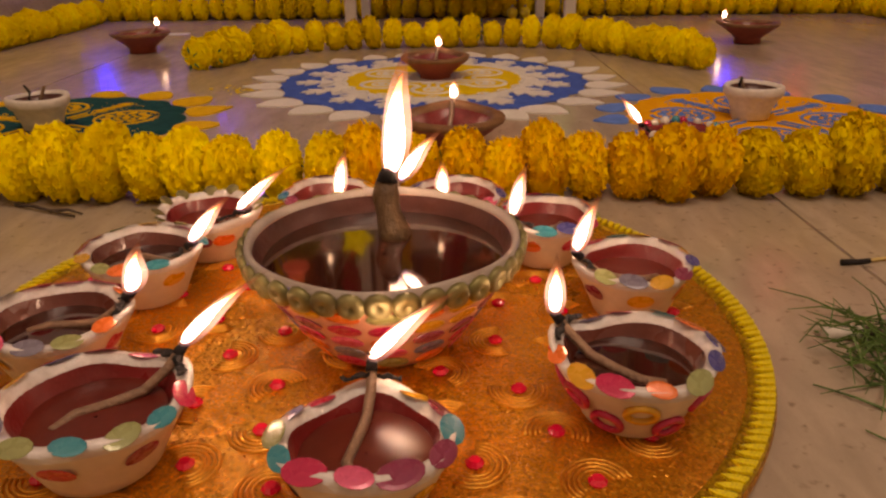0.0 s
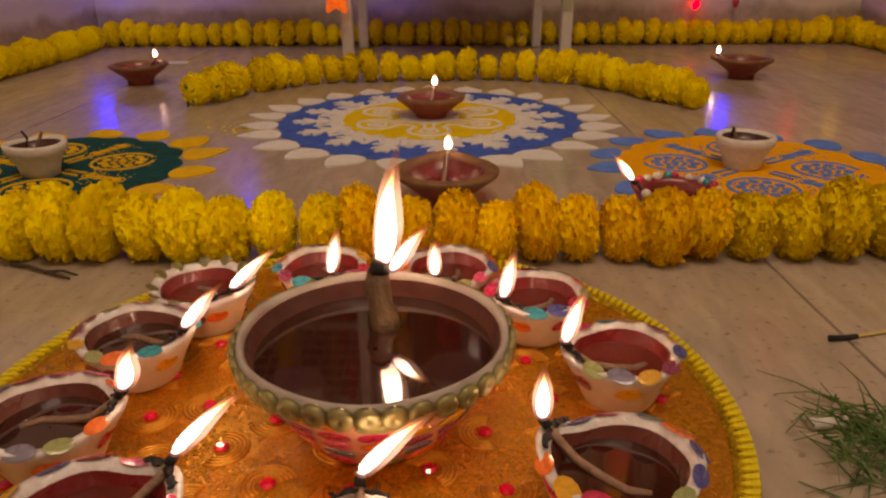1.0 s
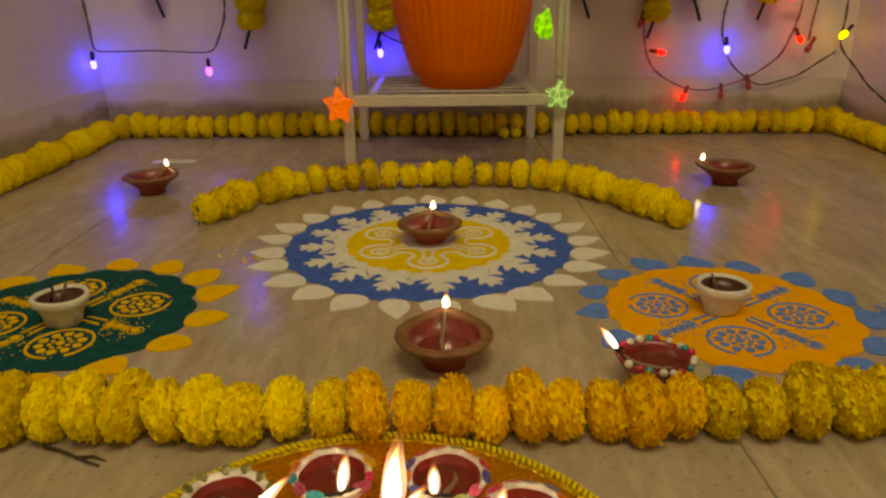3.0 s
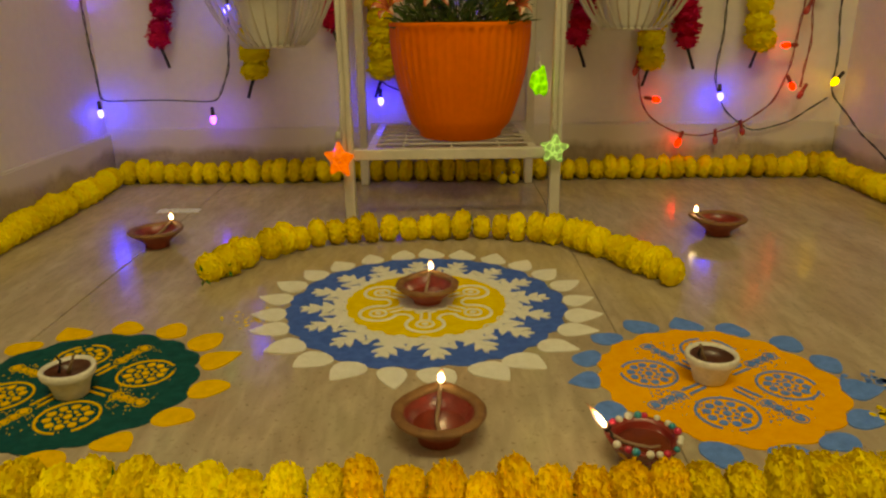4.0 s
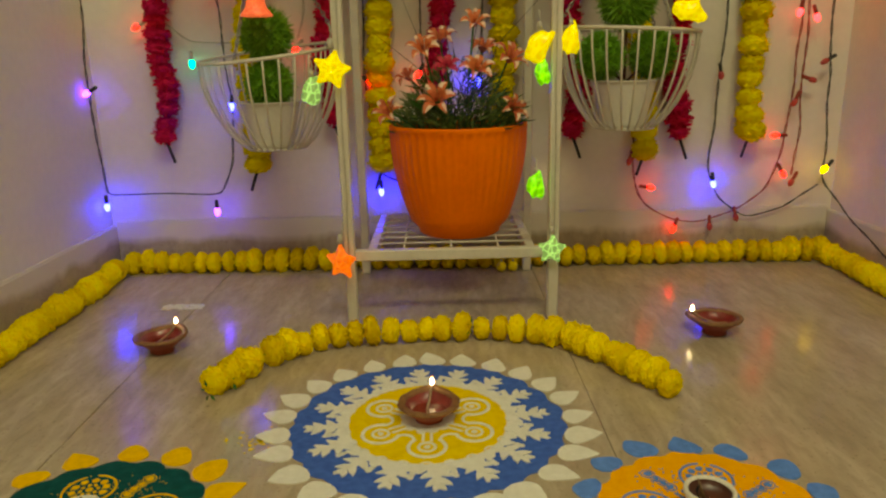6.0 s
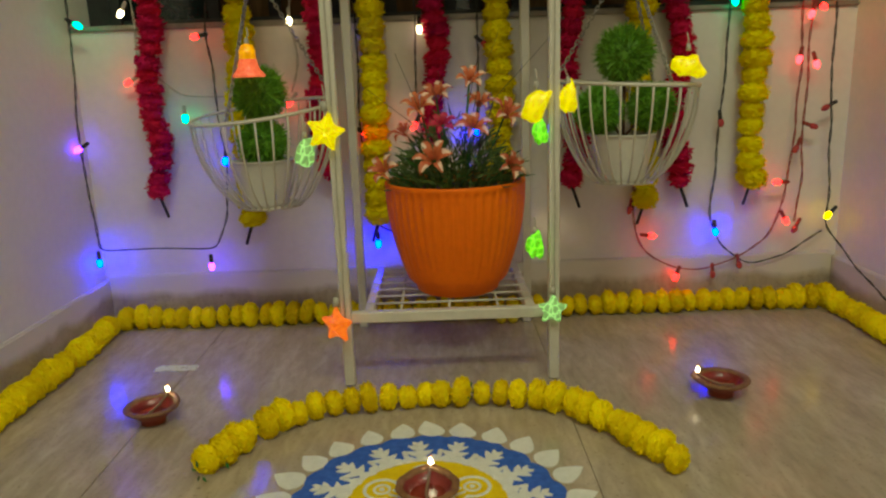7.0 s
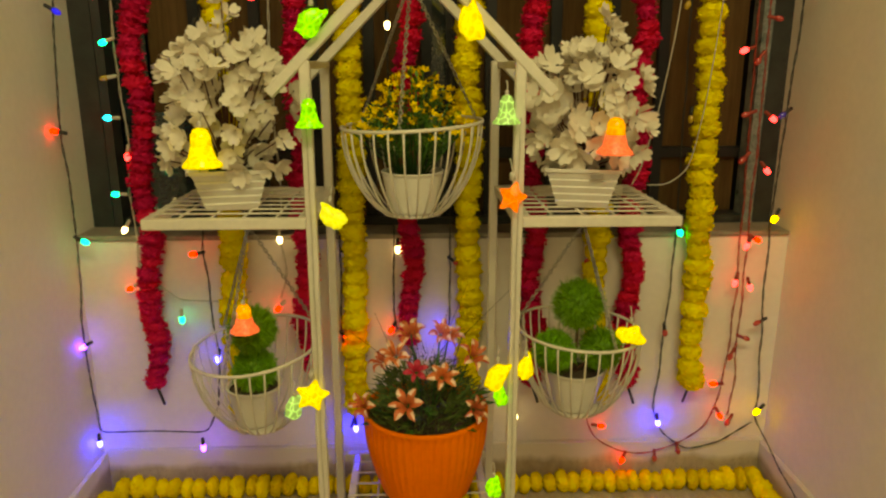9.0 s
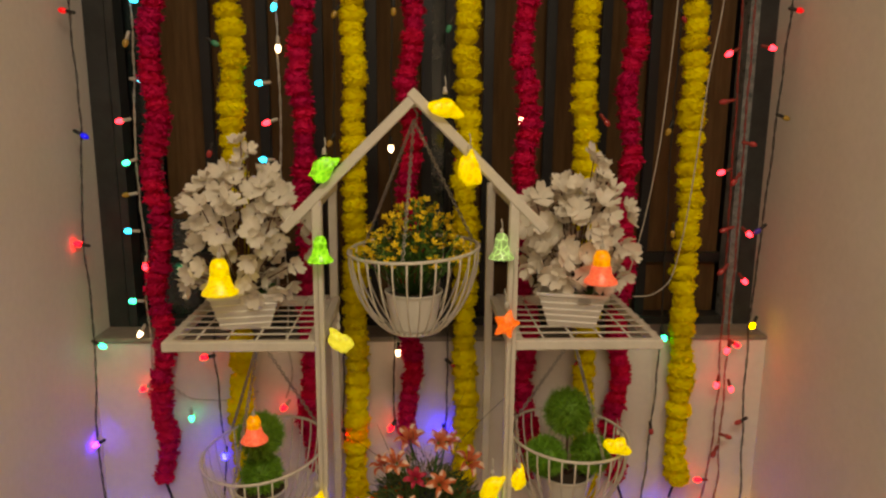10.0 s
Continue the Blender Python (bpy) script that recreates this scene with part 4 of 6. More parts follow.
def main_rangoli(cx, cy):
    t = thing("rangoli", cx, cy, 0.0, "round blue and yellow powder rangoli with white petals on floor", "rangoli")
    part("blue_disc", slab(bmesh.new(), blob(0.176, 120, 0.03, 1.3, 22, 0.05), -0.001, 0.0010), POW["blue"], t, "blue powder disc", False)
    part("white_band", slab(bmesh.new(), blob(0.119, 120, 0.05, 4.0, 40, 0.06), 0.0004, 0.0018), POW["white"], t, "white powder band", False)
    part("yellow_disc", slab(bmesh.new(), blob(0.106, 90, 0.03, 2.0), 0.0004, 0.0025), POW["yellow"], t, "yellow powder disc", False)
    for k in range(16):
        a = 2 * math.pi * (k + 0.25) / 16
        for off, l, ang, w in ((0.114, 0.052, 0, 0.0058), (0.124, 0.024, 0.95, 0.0056), (0.124, 0.024, -0.95, 0.0056), (0.140, 0.021, 0.75, 0.0054), (0.140, 0.021, -0.75, 0.0054), (0.152, 0.014, 0.5, 0.0044), (0.152, 0.014, -0.5, 0.0044)):
            px = turned(drop(l, w, 0.1 * (1 if ang > 0 else -1), k + ang, 10), ang, off, 0)
            z1 = 0.0018 + 0.00006 * round(off * 100 + ang * 3)
            if ang == 0:
                flake = part("snowflake_motif", slab(bmesh.new(), turned(px, a), 0.0006, z1), POW["white"], t, smooth=False)
            else:
                part("frond", slab(bmesh.new(), turned(px, a), 0.0006, z1), POW["white"], flake, smooth=False)
        for q in range(3):
            part("powder_dot", dot(bmesh.new(), (0.125 + 0.006 * q) * math.cos(a + 0.16), (0.125 + 0.006 * q) * math.sin(a + 0.16), 0.004, 0.0006, 0.0019, k + q, 9), POW["white"], flake, smooth=False)
    for k in range(25):
        a = 2 * math.pi * (k + 0.1) / 25 + 0.03 * wobble(k * 3.3)
        L, W = 0.047 * (1 + 0.18 * wobble(k * 1.9)), 0.0200 * (1 + 0.2 * wobble(k * 2.7))
        pts = turned(drop(L, W, 0.25 if math.cos(a) > -0.2 else -0.15, k), a, 0.181 * math.cos(a), 0.181 * math.sin(a))
        part("petal", slab(bmesh.new(), pts, -0.001, 0.0013), POW["white"], t, smooth=False)
    for k in range(6):
        a = 2 * math.pi * (k + 0.5) / 6
        x, y = 0.070 * math.cos(a), 0.070 * math.sin(a)
        loop = part("swirl_motif", ring_strip(bmesh.new(), 0.0235, 0.0062, 0.0015, 0.0036, a - 2.45, a + 2.45, 30, x, y, k), POW["white"], t, smooth=False)
        part("inner_ring", ring_strip(bmesh.new(), 0.0105, 0.0048, 0.0015, 0.0036, 0, 2 * math.pi, 18, x, y, k + 9), POW["white"], loop, smooth=False)
        part("powder_dot", dot(bmesh.new(), x, y, 0.0040, 0.0015, 0.0035, k, 10), POW["white"], loop, smooth=False)
        for sgn in (-1, 1):
            px = [(0.022, sgn * 0.0030), (0.056, sgn * 0.0036), (0.056, sgn * 0.0072), (0.022, sgn * 0.0068)]
            part("stem_motif", slab(bmesh.new(), turned(px if sgn > 0 else px[::-1], a), 0.0015, 0.0033), POW["white"], loop, smooth=False)
        b = a + math.pi / 6
        part("curl", ring_strip(bmesh.new(), 0.0130, 0.0052, 0.0015, 0.0034, b + 1.75, b + 4.55, 16, 0.060 * math.cos(b), 0.060 * math.sin(b), k), POW["white"], loop, smooth=False)
    for k in range(24):
        a = 2 * math.pi * k / 24
        part("scallop", ring_strip(bmesh.new(), 0.0075, 0.0034, 0.0012, 0.0032, a + 1.9, a + 4.4, 12, 0.1125 * math.cos(a), 0.1125 * math.sin(a), k), POW["white"], t, smooth=False)
    bm = bmesh.new()
    slab(bm, blob(0.031, 48, 0.2, 7.0, 12, 0.2), 0.0015, 0.0040)
    part("centre_motif", bm, POW["white"], t, smooth=False)
    return t


def side_rangoli(cx, cy, R, base, motif, petal, label, seed, petals, plen, rot):
    t = thing("rangoli", cx, cy, 0.0, label, "rangoli", "side rangolis", rot)
    part("powder_disc", slab(bmesh.new(), blob(R * 0.97, 120, 0.04, seed, 16, 0.07), -0.001, 0.0011), base, t, smooth=False)
    for k in range(petals):
        a = 2 * math.pi * k / petals + 0.05 * wobble(k * 2.1 + seed)
        L, W = plen * (1 + 0.35 * wobble(k * 1.3 + seed)), 0.0190 * (1 + 0.22 * wobble(k * 2.9 + seed))
        pts = turned(drop(L, W, 0.2, k + seed, blunt=0.75 if k % 4 else 0.55), a, (R + 0.001) * math.cos(a), (R + 0.001) * math.sin(a))
        part("petal", slab(bmesh.new(), pts, -0.001, 0.0013), petal, t, smooth=False)
    for k in range(4):
        a = math.pi / 2 * k
        x, y = 0.068 * math.cos(a), 0.068 * math.sin(a)
        med = part("medallion_motif", ring_strip(bmesh.new(), 0.029, 0.0034, 0.0005, 0.0021, a + 0.2, a + 6.0, 36, x, y, k + seed), motif, t, smooth=False)
        for q in range(10):
            b = 2 * math.pi * q / 10
            part("powder_dot", dot(bmesh.new(), x + 0.0185 * math.cos(b), y + 0.0185 * math.sin(b), 0.0043, 0.0005, 0.0020, k + q + seed, 10), motif, med, smooth=False)
        for q in range(8):
            b = 2 * math.pi * q / 8
            part("powder_dot", dot(bmesh.new(), x + 0.0095 * math.cos(b), y + 0.0095 * math.sin(b), 0.0023, 0.0005, 0.0019, k - q, 8), motif, med, smooth=False)
        part("powder_dot", dot(bmesh.new(), x, y, 0.0042, 0.0005, 0.0020, k, 12), motif, med, smooth=False)
        b = a + math.pi / 4
        for sgn in (-1, 1):
            px = [(0.022, sgn * 0.0028), (0.047, sgn * 0.0032), (0.049, sgn * 0.0062), (0.024, sgn * 0.0056)]
            bar = part("stem_motif", slab(bmesh.new(), turned(px if sgn > 0 else px[::-1], b), 0.0005, 0.0021), motif, t, smooth=False)
        for r, w in ((0.059, 0.0042), (0.070, 0.0034), (0.080, 0.0032), (0.092, 0.0046)):
            part("powder_dot", dot(bmesh.new(), r * math.cos(b), r * math.sin(b), w, 0.0005, 0.0020, r * 90 + k, 12), motif, bar, smooth=False)
            part("powder_ring", ring_strip(bmesh.new(), w * 1.65, 0.0015, 0.0005, 0.0018, 0, 2 * math.pi, 14, r * math.cos(b), r * math.sin(b), k), motif, bar, smooth=False)
    grains = bmesh.new()
    rng = random.Random(int(seed * 10))
    for k in range(420):
        a = math.pi / 2 * rng.randrange(4) + rng.choice((0.0, math.pi / 4))
        on_ring = rng.random() < 0.7
        b, r = rng.uniform(0, 6.28), (rng.choice((0.029, 0.0185)) if on_ring else 0.012) + rng.gauss(0, 0.0022)
        x, y = 0.070 * math.cos(a) + r * math.cos(b), 0.070 * math.sin(a) + r * math.sin(b)
        dot(grains, x, y, rng.uniform(0.0005, 0.0012), 0.0005, 0.0016, k, 5)
    tagged(part("powder_dust", grains, motif, t, smooth=False), kind="stuff")
    return t


main_rangoli(-0.100, 0.944)
side_rangoli(-0.463, 0.735, 0.122, POW["green"], POW["gold"], POW["gold"], "round dark green powder rangoli with golden yellow motifs and petals", 2.0, 15, 0.040, 20)
side_rangoli(0.206, 0.729, 0.119, POW["orange"], POW["sky"], POW["sky"], "round orange powder rangoli with sky-blue motifs and petals", 5.0, 15, 0.037, -12)
bm = bmesh.new()
rng = random.Random(9)
for k in range(70):
    a, r = rng.uniform(0, 6.28), rng.uniform(0, 1) ** 1.5
    x, y = -0.315 + 0.05 * r * math.cos(a), 0.905 + 0.035 * r * math.sin(a)
    dot(bm, x, y, rng.uniform(0.0008, 0.003), -0.0005, 0.0006, k, 7)
for k in range(60):
    a, r = rng.uniform(0, 6.28), rng.uniform(0, 1) ** 1.3
    dot(bm, 0.352 + 0.03 * r * math.cos(a), 0.655 + 0.022 * r * math.sin(a), rng.uniform(0.001, 0.005), -0.0005, 0.0016, k, 7)
tagged(part("spilt_powder", bm, POW["yellow"], smooth=False), "spilt traces of pale yellow rangoli powder", "powder", kind="stuff")
bm = bmesh.new()
for k in range(90):
    a, r = rng.uniform(0, 6.28), rng.uniform(0, 1) ** 1.2
    dot(bm, 0.378 + 0.05 * r * math.cos(a), 0.722 + 0.022 * r * math.sin(a), rng.uniform(0.0008, 0.0035), -0.0005, 0.0007, k, 7)
tagged(part("spilt_powder", bm, POW["sky"], smooth=False), "smudged sky-blue powder beside the orange rangoli", "powder", kind="stuff")


# ---- red clay lamps, cups and small things on the floor ----
def red_lamp(x, y, rot, R, label, facets=12, flame=True):
    t = thing("clay_lamp", x, y, 0.0, label, "oil lamp", "red clay lamps on the floor", rot)
    H = 0.030 * R / 0.042

    def lip(a, r, zz):
        c = max(0.0, math.cos(a))
        f = (0.022 if facets < 12 else 0.008) * math.cos(facets * a)
        return r * (1 + (0.14 * c ** 10 + f) * (zz / H) ** 2), zz + 0.002 * c ** 10 * (zz / H)

    part("body", lathe(bmesh.new(), [(0.40 * R, 0.0), (0.46 * R, 0.001), (0.44 * R, 0.22 * H), (0.56 * R, 0.40 * H), (0.86 * R, 0.74 * H), (0.98 * R, 0.86 * H)], 48, lip), M["clay"], t, "matt red clay foot and bowl")
    part("rim", lathe(bmesh.new(), [(0.98 * R, 0.86 * H), (1.01 * R, 0.95 * H), (0.985 * R, H), (0.93 * R, 1.03 * H), (0.80 * R, 1.01 * H), (0.765 * R, 0.97 * H), (0.75 * R, 0.88 * H)], 48, lip), M["rim_paint"], t, "brown-gold painted rim")
    part("lining", lathe(bmesh.new(), [(0.752 * R, 0.885 * H), (0.69 * R, 0.7 * H), (0.5 * R, 0.48 * H), (0.2 * R, 0.4 * H), (0.02 * R, 0.39 * H)], 40, lip), M["clay_in"], t, "glazed red inside")
    part("oil", lathe(bmesh.new(), [(0.60 * R, 0.545 * H), (0.3 * R, 0.54 * H), (0.01 * R, 0.54 * H)], 32), M["oil_film"], t)
    fx = 0.86 * R
    wick = part("wick", tube(bmesh.new(), [(-0.45 * R, -0.03 * R, 0.60 * H), (0.0, 0.05 * R, 0.60 * H), (0.5 * R, 0.02 * R, 0.80 * H), (fx - 0.002, 0, 1.06 * H), (fx + 0.001, 0, 1.14 * H)], 0.0021, 7), M["wick_thin"], t)
    part("charred_tip", tube(bmesh.new(), [(fx, 0, 1.09 * H), (fx + 0.002, 0, 1.22 * H)], 0.0023, 7, 0.6), M["char"], wick)
    if flame:
        light_flame(SMALL_FLAME, SMALL_VEIL, Matrix.Translation((fx + 0.002, 0, 1.15 * H)) @ Matrix.Rotation(-math.radians(rot), 4, "Z"), t, "small steady flame")
    return t


red_lamp(-0.082, 0.628, 88, 0.0425, "red clay lamp, lit, on bare floor behind the garland", 14)
red_lamp(-0.098, 0.945, 85, 0.0415, "faceted red clay lamp, lit, at the rangoli's centre", 10)
red_lamp(-0.556, 1.210, 70, 0.043, "small red clay lamp, lit, on the bare floor", 0)
red_lamp(0.395, 1.238, 165, 0.044, "small red clay lamp, lit, its flame to one side", 0)


def cup_lamp(x, y, rot, label):
    t = thing("clay_cup", x, y, 0.0012, label, "clay cup", "white cups on the rangolis", rot)
    R, H = 0.0265, 0.031
    j = lambda a, r, zz: (r * (1 + 0.012 * math.sin(3 * a + rot)), zz + 0.0006 * math.sin(2 * a))
    part("body", lathe(bmesh.new(), [(0.56 * R, 0.0), (0.62 * R, 0.001), (0.70 * R, 0.33 * H), (0.84 * R, 0.61 * H), (0.95 * R, 0.71 * H), (1.0 * R, 0.80 * H), (1.01 * R, 0.94 * H), (0.97 * R, H), (0.88 * R, H), (0.82 * R, H - 0.003)], 40, j), M["cup"], t)
    part("lining", lathe(bmesh.new(), [(0.822 * R, H - 0.0028), (0.75 * R, H - 0.010), (0.02 * R, H - 0.011)], 32, j), M["inside"], t, "brown dried oil inside")
    part("wick", tube(bmesh.new(), [(-0.1 * R, 0.2 * R, H - 0.010), (0.0, 0.35 * R, H - 0.003), (0.003, 0.5 * R, H + 0.006)], 0.0019, 6, 0.7), M["wick"], t)
    part("charred_tip", tube(bmesh.new(), [(-0.012, 0.008, H - 0.010), (-0.010, 0.012, H + 0.001), (-0.013, 0.010, H + 0.008)], 0.0018, 6, 0.6), M["char"], t)
    return t


cup_lamp(-0.457, 0.716, 10, "unlit white-painted clay cup on the green rangoli")
cup_lamp(0.198, 0.728, 60, "unlit white-painted clay cup on the orange rangoli")
deco = mini_diya(0.092, 0.592, 0.0, math.radians(175), 0.031, "beaded", 21, "oil_red", 2.6, 0)
tagged(deco, "dark red clay lamp with sequinned rim, lit, behind garland", "oil lamp", "red clay lamps on the floor")
for ch in deco.children:
    if ch.name.startswith(("body", "painted_rim")):
        ch.data.materials.clear()
        ch.data.materials.append(M["clay_in"])

match = thing("matchstick", 0.121, 0.405, 0.0, "burnt matchstick with black head, on the floor", "matchstick", rz=13)
part("stick", tube(bmesh.new(), [(0.014, 0, 0.0014), (0.048, 0.0005, 0.0014)], 0.0011, 4), M["match"], match, smooth=False)
part("burnt_head", tube(bmesh.new(), [(-0.002, 0.001, 0.0018), (0.002, 0.0, 0.002), (0.008, -0.0004, 0.0016), (0.0145, 0, 0.0014)], 0.0017, 6, 0.8), M["char"], match)

rng = random.Random(77)
bm = bmesh.new()
for k in range(150):
    a = rng.uniform(0, 6.28)
    r = 0.027 * rng.random() ** 0.7
    x, y = 0.094 + r * math.cos(a), 0.318 + r * 1.25 * math.sin(a)
    b, L = rng.uniform(0, 6.28), rng.uniform(0.012, 0.036)
    h = rng.uniform(0.001, 0.012)
    c, s = math.cos(b), math.sin(b)
    tube(bm, [(x, y, 0.0007 + 0.3 * h), (x + 0.5 * L * c, y + 0.5 * L * s, 0.0008 + h), (x + L * c, y + L * s, 0.0008 + h * rng.uniform(0.2, 1.5))], 0.0006, 3, 0.3)
for x, y, a, L in ((0.075, 0.277, 2.4, 0.03), (0.082, 0.262, 0.3, 0.022), (0.068, 0.252, 2.1, 0.02), (0.10, 0.285, 0.2, 0.03), (-0.264, 0.512, 2.9, 0.011)):
    tube(bm, [(x, y, 0.0007), (x + L * 0.5 * math.cos(a), y + L * 0.5 * math.sin(a), 0.0016), (x + L * math.cos(a), y + L * math.sin(a), 0.0008)], 0.0007, 4, 0.4)
tagged(part("grass_clump", bm, M["grass"], smooth=False), "loose clump of cut green grass on the floor", "grass", kind="stuff")
tw = thing("grass_root", 0.083, 0.331, 0.0, "pale broken root end with dark tip, lying in grass", "twig")
part("root", tube(bmesh.new(), [(-0.010, 0, 0.003), (0.0, 0.001, 0.0035), (0.006, 0.0, 0.0035)], 0.0032, 8, 0.9), M["cup"], tw)
part("dark_end", tube(bmesh.new(), [(0.006, 0, 0.0035), (0.013, -0.002, 0.004)], 0.0032, 8, 0.7), M["twig"], tw)
t = thing("twig", -0.345, 0.496, 0.0, "dark withered stem under the edge of the garland", "twig")
part("stem", tube(bmesh.new(), [(-0.025, 0.012, 0.002), (-0.010, 0.006, 0.003), (0.004, -0.001, 0.0025), (0.014, -0.006, 0.002), (0.024, -0.010, 0.0018)], 0.0014, 6, 0.5), M["twig"], t)
part("root_hair", tube(bmesh.new(), [(0.004, -0.001, 0.002), (0.016, -0.001, 0.003), (0.026, -0.004, 0.0012)], 0.0016, 5, 0.3), M["twig"], t)


# ---- plant stand ----
FX0, FX1, FY, BY = -0.244, 0.126, 1.335, 1.650


def grid_shelf(t, x0, x1, y0, y1, z, nx, ny, inset=0.0):
    w = 0.017
    for a, b in (((x0, y0, z), (x1, y0, z)), ((x0, y1, z), (x1, y1, z)), ((x0 + inset + w / 2, y0 + w / 2, z), (x0 + inset + w / 2, y1 - w / 2, z)), ((x1 - inset - w / 2, y0 + w / 2, z), (x1 - inset - w / 2, y1 - w / 2, z))):
        part("shelf_rail", beam(bmesh.new(), a, b, w, 0.020), M["post"], t, smooth=False)
    for k in range(1, nx):
        x = x0 + (x1 - x0) * k / nx
        part("shelf_wire", tube(bmesh.new(), [(x, y0, z + 0.006), (x, y1, z + 0.006)], 0.0022, 6), M["post"], t)
    for k in range(1, ny):
        y = y0 + (y1 - y0) * k / ny
        part("shelf_wire", tube(bmesh.new(), [(x0 + inset, y, z + 0.0095), (x1 - inset, y, z + 0.0095)], 0.0022, 6), M["post"], t)


def plant_stand():
    t = thing("plant_stand", 0, 0, 0, "white metal house-shaped plant stand with side shelves", "plant stand")
    for x, y in ((FX0, FY), (FX1, FY), (FX0 - 0.006, BY), (FX1 - 0.010, BY)):
        part("post", beam(bmesh.new(), (x, y, 0.0), (x, y, 1.066), 0.019, up=(0, 1, 0)), M["post"], t, smooth=False)
    ax, az = -0.061, 1.256
    for y in (FY, BY):
        for sx in (-1, 1):
            x1, z1 = ax + sx * 0.246, 1.010
            part("roof_bar", beam(bmesh.new(), (ax + sx * (0.004 if sx < 0 else -0.0095), y - 0.001 - 0.0015 * sx, az + (-0.004 if sx < 0 else 0.0095)), (x1, y - 0.001, z1), 0.019, 0.021, up=(0, 1, 0)), M["post"], t, smooth=False)
    part("ridge_bar", beam(bmesh.new(), (ax, FY + 0.011, az - 0.012), (ax, BY - 0.011, az - 0.012), 0.016), M["post"], t, smooth=False)
    for x in (FX0, FX1):
        part("side_rail", beam(bmesh.new(), (x, FY + 0.010, 0.79), (x, BY - 0.010, 0.79), 0.017), M["post"], t, smooth=False)
        part("top_rail", beam(bmesh.new(), (x, FY + 0.010, 1.058), (x, BY - 0.010, 1.058), 0.014), M["post"], t, smooth=False)
    grid_shelf(t, FX0 + 0.0095, FX1 - 0.0095, FY, BY, 0.128, 4, 7, 0.022)
    grid_shelf(t, -0.545, FX0 - 0.0095, FY, 1.668, 0.783, 5, 8)
    grid_shelf(t, FX1 + 0.0095, 0.428, FY, 1.668, 0.783, 5, 8)
    part("taped_cable", tube(bmesh.new(), [(FX0 + 0.002 * wobble(k), FY - 0.0115, 0.12 + 0.06 * k) for k in range(15)], 0.0014, 5), M["wire_white"], t, "thin cable taped up the post")
    part("taped_cable", tube(bmesh.new(), [(FX1 + 0.003 * wobble(k + 40), FY - 0.0115, 0.13 + 0.06 * k) for k in range(15)], 0.0014, 5), M["wire_white"], t, "thin cable taped up the post")
    return t


plant_stand()


def chain(parent, a, b, link=0.0115):
    a, b = Vector(a), Vector(b)
    d = b - a
    n = max(3, int(d.length / (link * 0.72)))
    bm = bmesh.new()
    q = d.to_track_quat("X", "Z").to_matrix().to_4x4()
    for k in range(n):
        c = a + d * ((k + 0.5) / n)
        m = Matrix.Translation(c) @ q @ Matrix.Rotation(math.pi / 2 * (k % 2), 4, "X")
        pts = [m @ Vector((link * 0.5 * math.cos(i * math.pi / 4), link * 0.27 * math.sin(i * math.pi / 4), 0)) for i in range(8)]
        tube(bm, pts, 0.0013, 4, closed=True)
    return part("chain", bm, M["chain"], parent, "grey steel link chain")


def basket(x, y, z_rim, R, depth, hook_z, tilt, label, spin):
    t = thing("hanging_basket", x, y, z_rim - depth, label, "hanging basket", "wire baskets on the stand")
    zr = lambda px, py: depth + tilt[0] * px + tilt[1] * py
    ring = [(R * math.cos(a * math.pi / 24), R * math.sin(a * math.pi / 24), zr(R * math.cos(a * math.pi / 24), R * math.sin(a * math.pi / 24))) for a in range(48)]
    part("rim", tube(bmesh.new(), ring, 0.0034, 8, closed=True), M["post"], t)
    rb = R * 0.42
    part("base_ring", tube(bmesh.new(), [(rb * math.cos(a * math.pi / 16), rb * math.sin(a * math.pi / 16), 0.003) for a in range(32)], 0.003, 7, closed=True), M["post"], t)
    part("base_plate", lathe(bmesh.new(), [(rb, 0.001), (rb, 0.003), (0.3 * rb, 0.003), (0.001, 0.003)], 28), M["post"], t)
    for k in range(30):
        a = 2 * math.pi * k / 30
        c, s = math.cos(a), math.sin(a)
        pts = []
        for i in range(9):
            u = i / 8
            r = rb + (R - rb) * math.sin(u * math.pi / 2) ** 0.95
            pts.append((r * c, r * s, 0.003 + (zr(R * c, R * s) - 0.003) * (u ** 1.25)))
        part("rib", tube(bmesh.new(), pts, 0.0021, 5), M["post"], t)
    hz = hook_z - (z_rim - depth)
    for k in range(3):
        a = spin + 2 * math.pi * k / 3
        c, s = math.cos(a), math.sin(a)
        chain(t, (R * c, R * s, zr(R * c, R * s)), (0, 0, hz - 0.030))
    hook = [(0, 0, hz - 0.032), (0.006, 0, hz - 0.025), (0.007, 0, hz - 0.016), (0.001, 0, hz - 0.008), (-0.006, 0, hz - 0.002), (0, 0, hz + 0.004)]
    part("hook", tube(bmesh.new(), hook, 0.0013, 6), M["chain"], t)
    return t


CB = (-0.063, 1.470, 0.948)
basket(*CB, 0.136, 0.176, 1.240, (0.05, 0.02), "white wire basket hung by chains under the stand's roof", 4.55)
LB = (-0.395, 1.490, 0.490)
basket(*LB, 0.134, 0.182, 0.775, (0.10, 0.10), "white wire basket hanging tilted below the side shelf", 0.25)
RB = (0.286, 1.490, 0.518)
basket(*RB, 0.132, 0.186, 0.775, (-0.05, 0.02), "white wire basket hanging below the side shelf", 0.9)


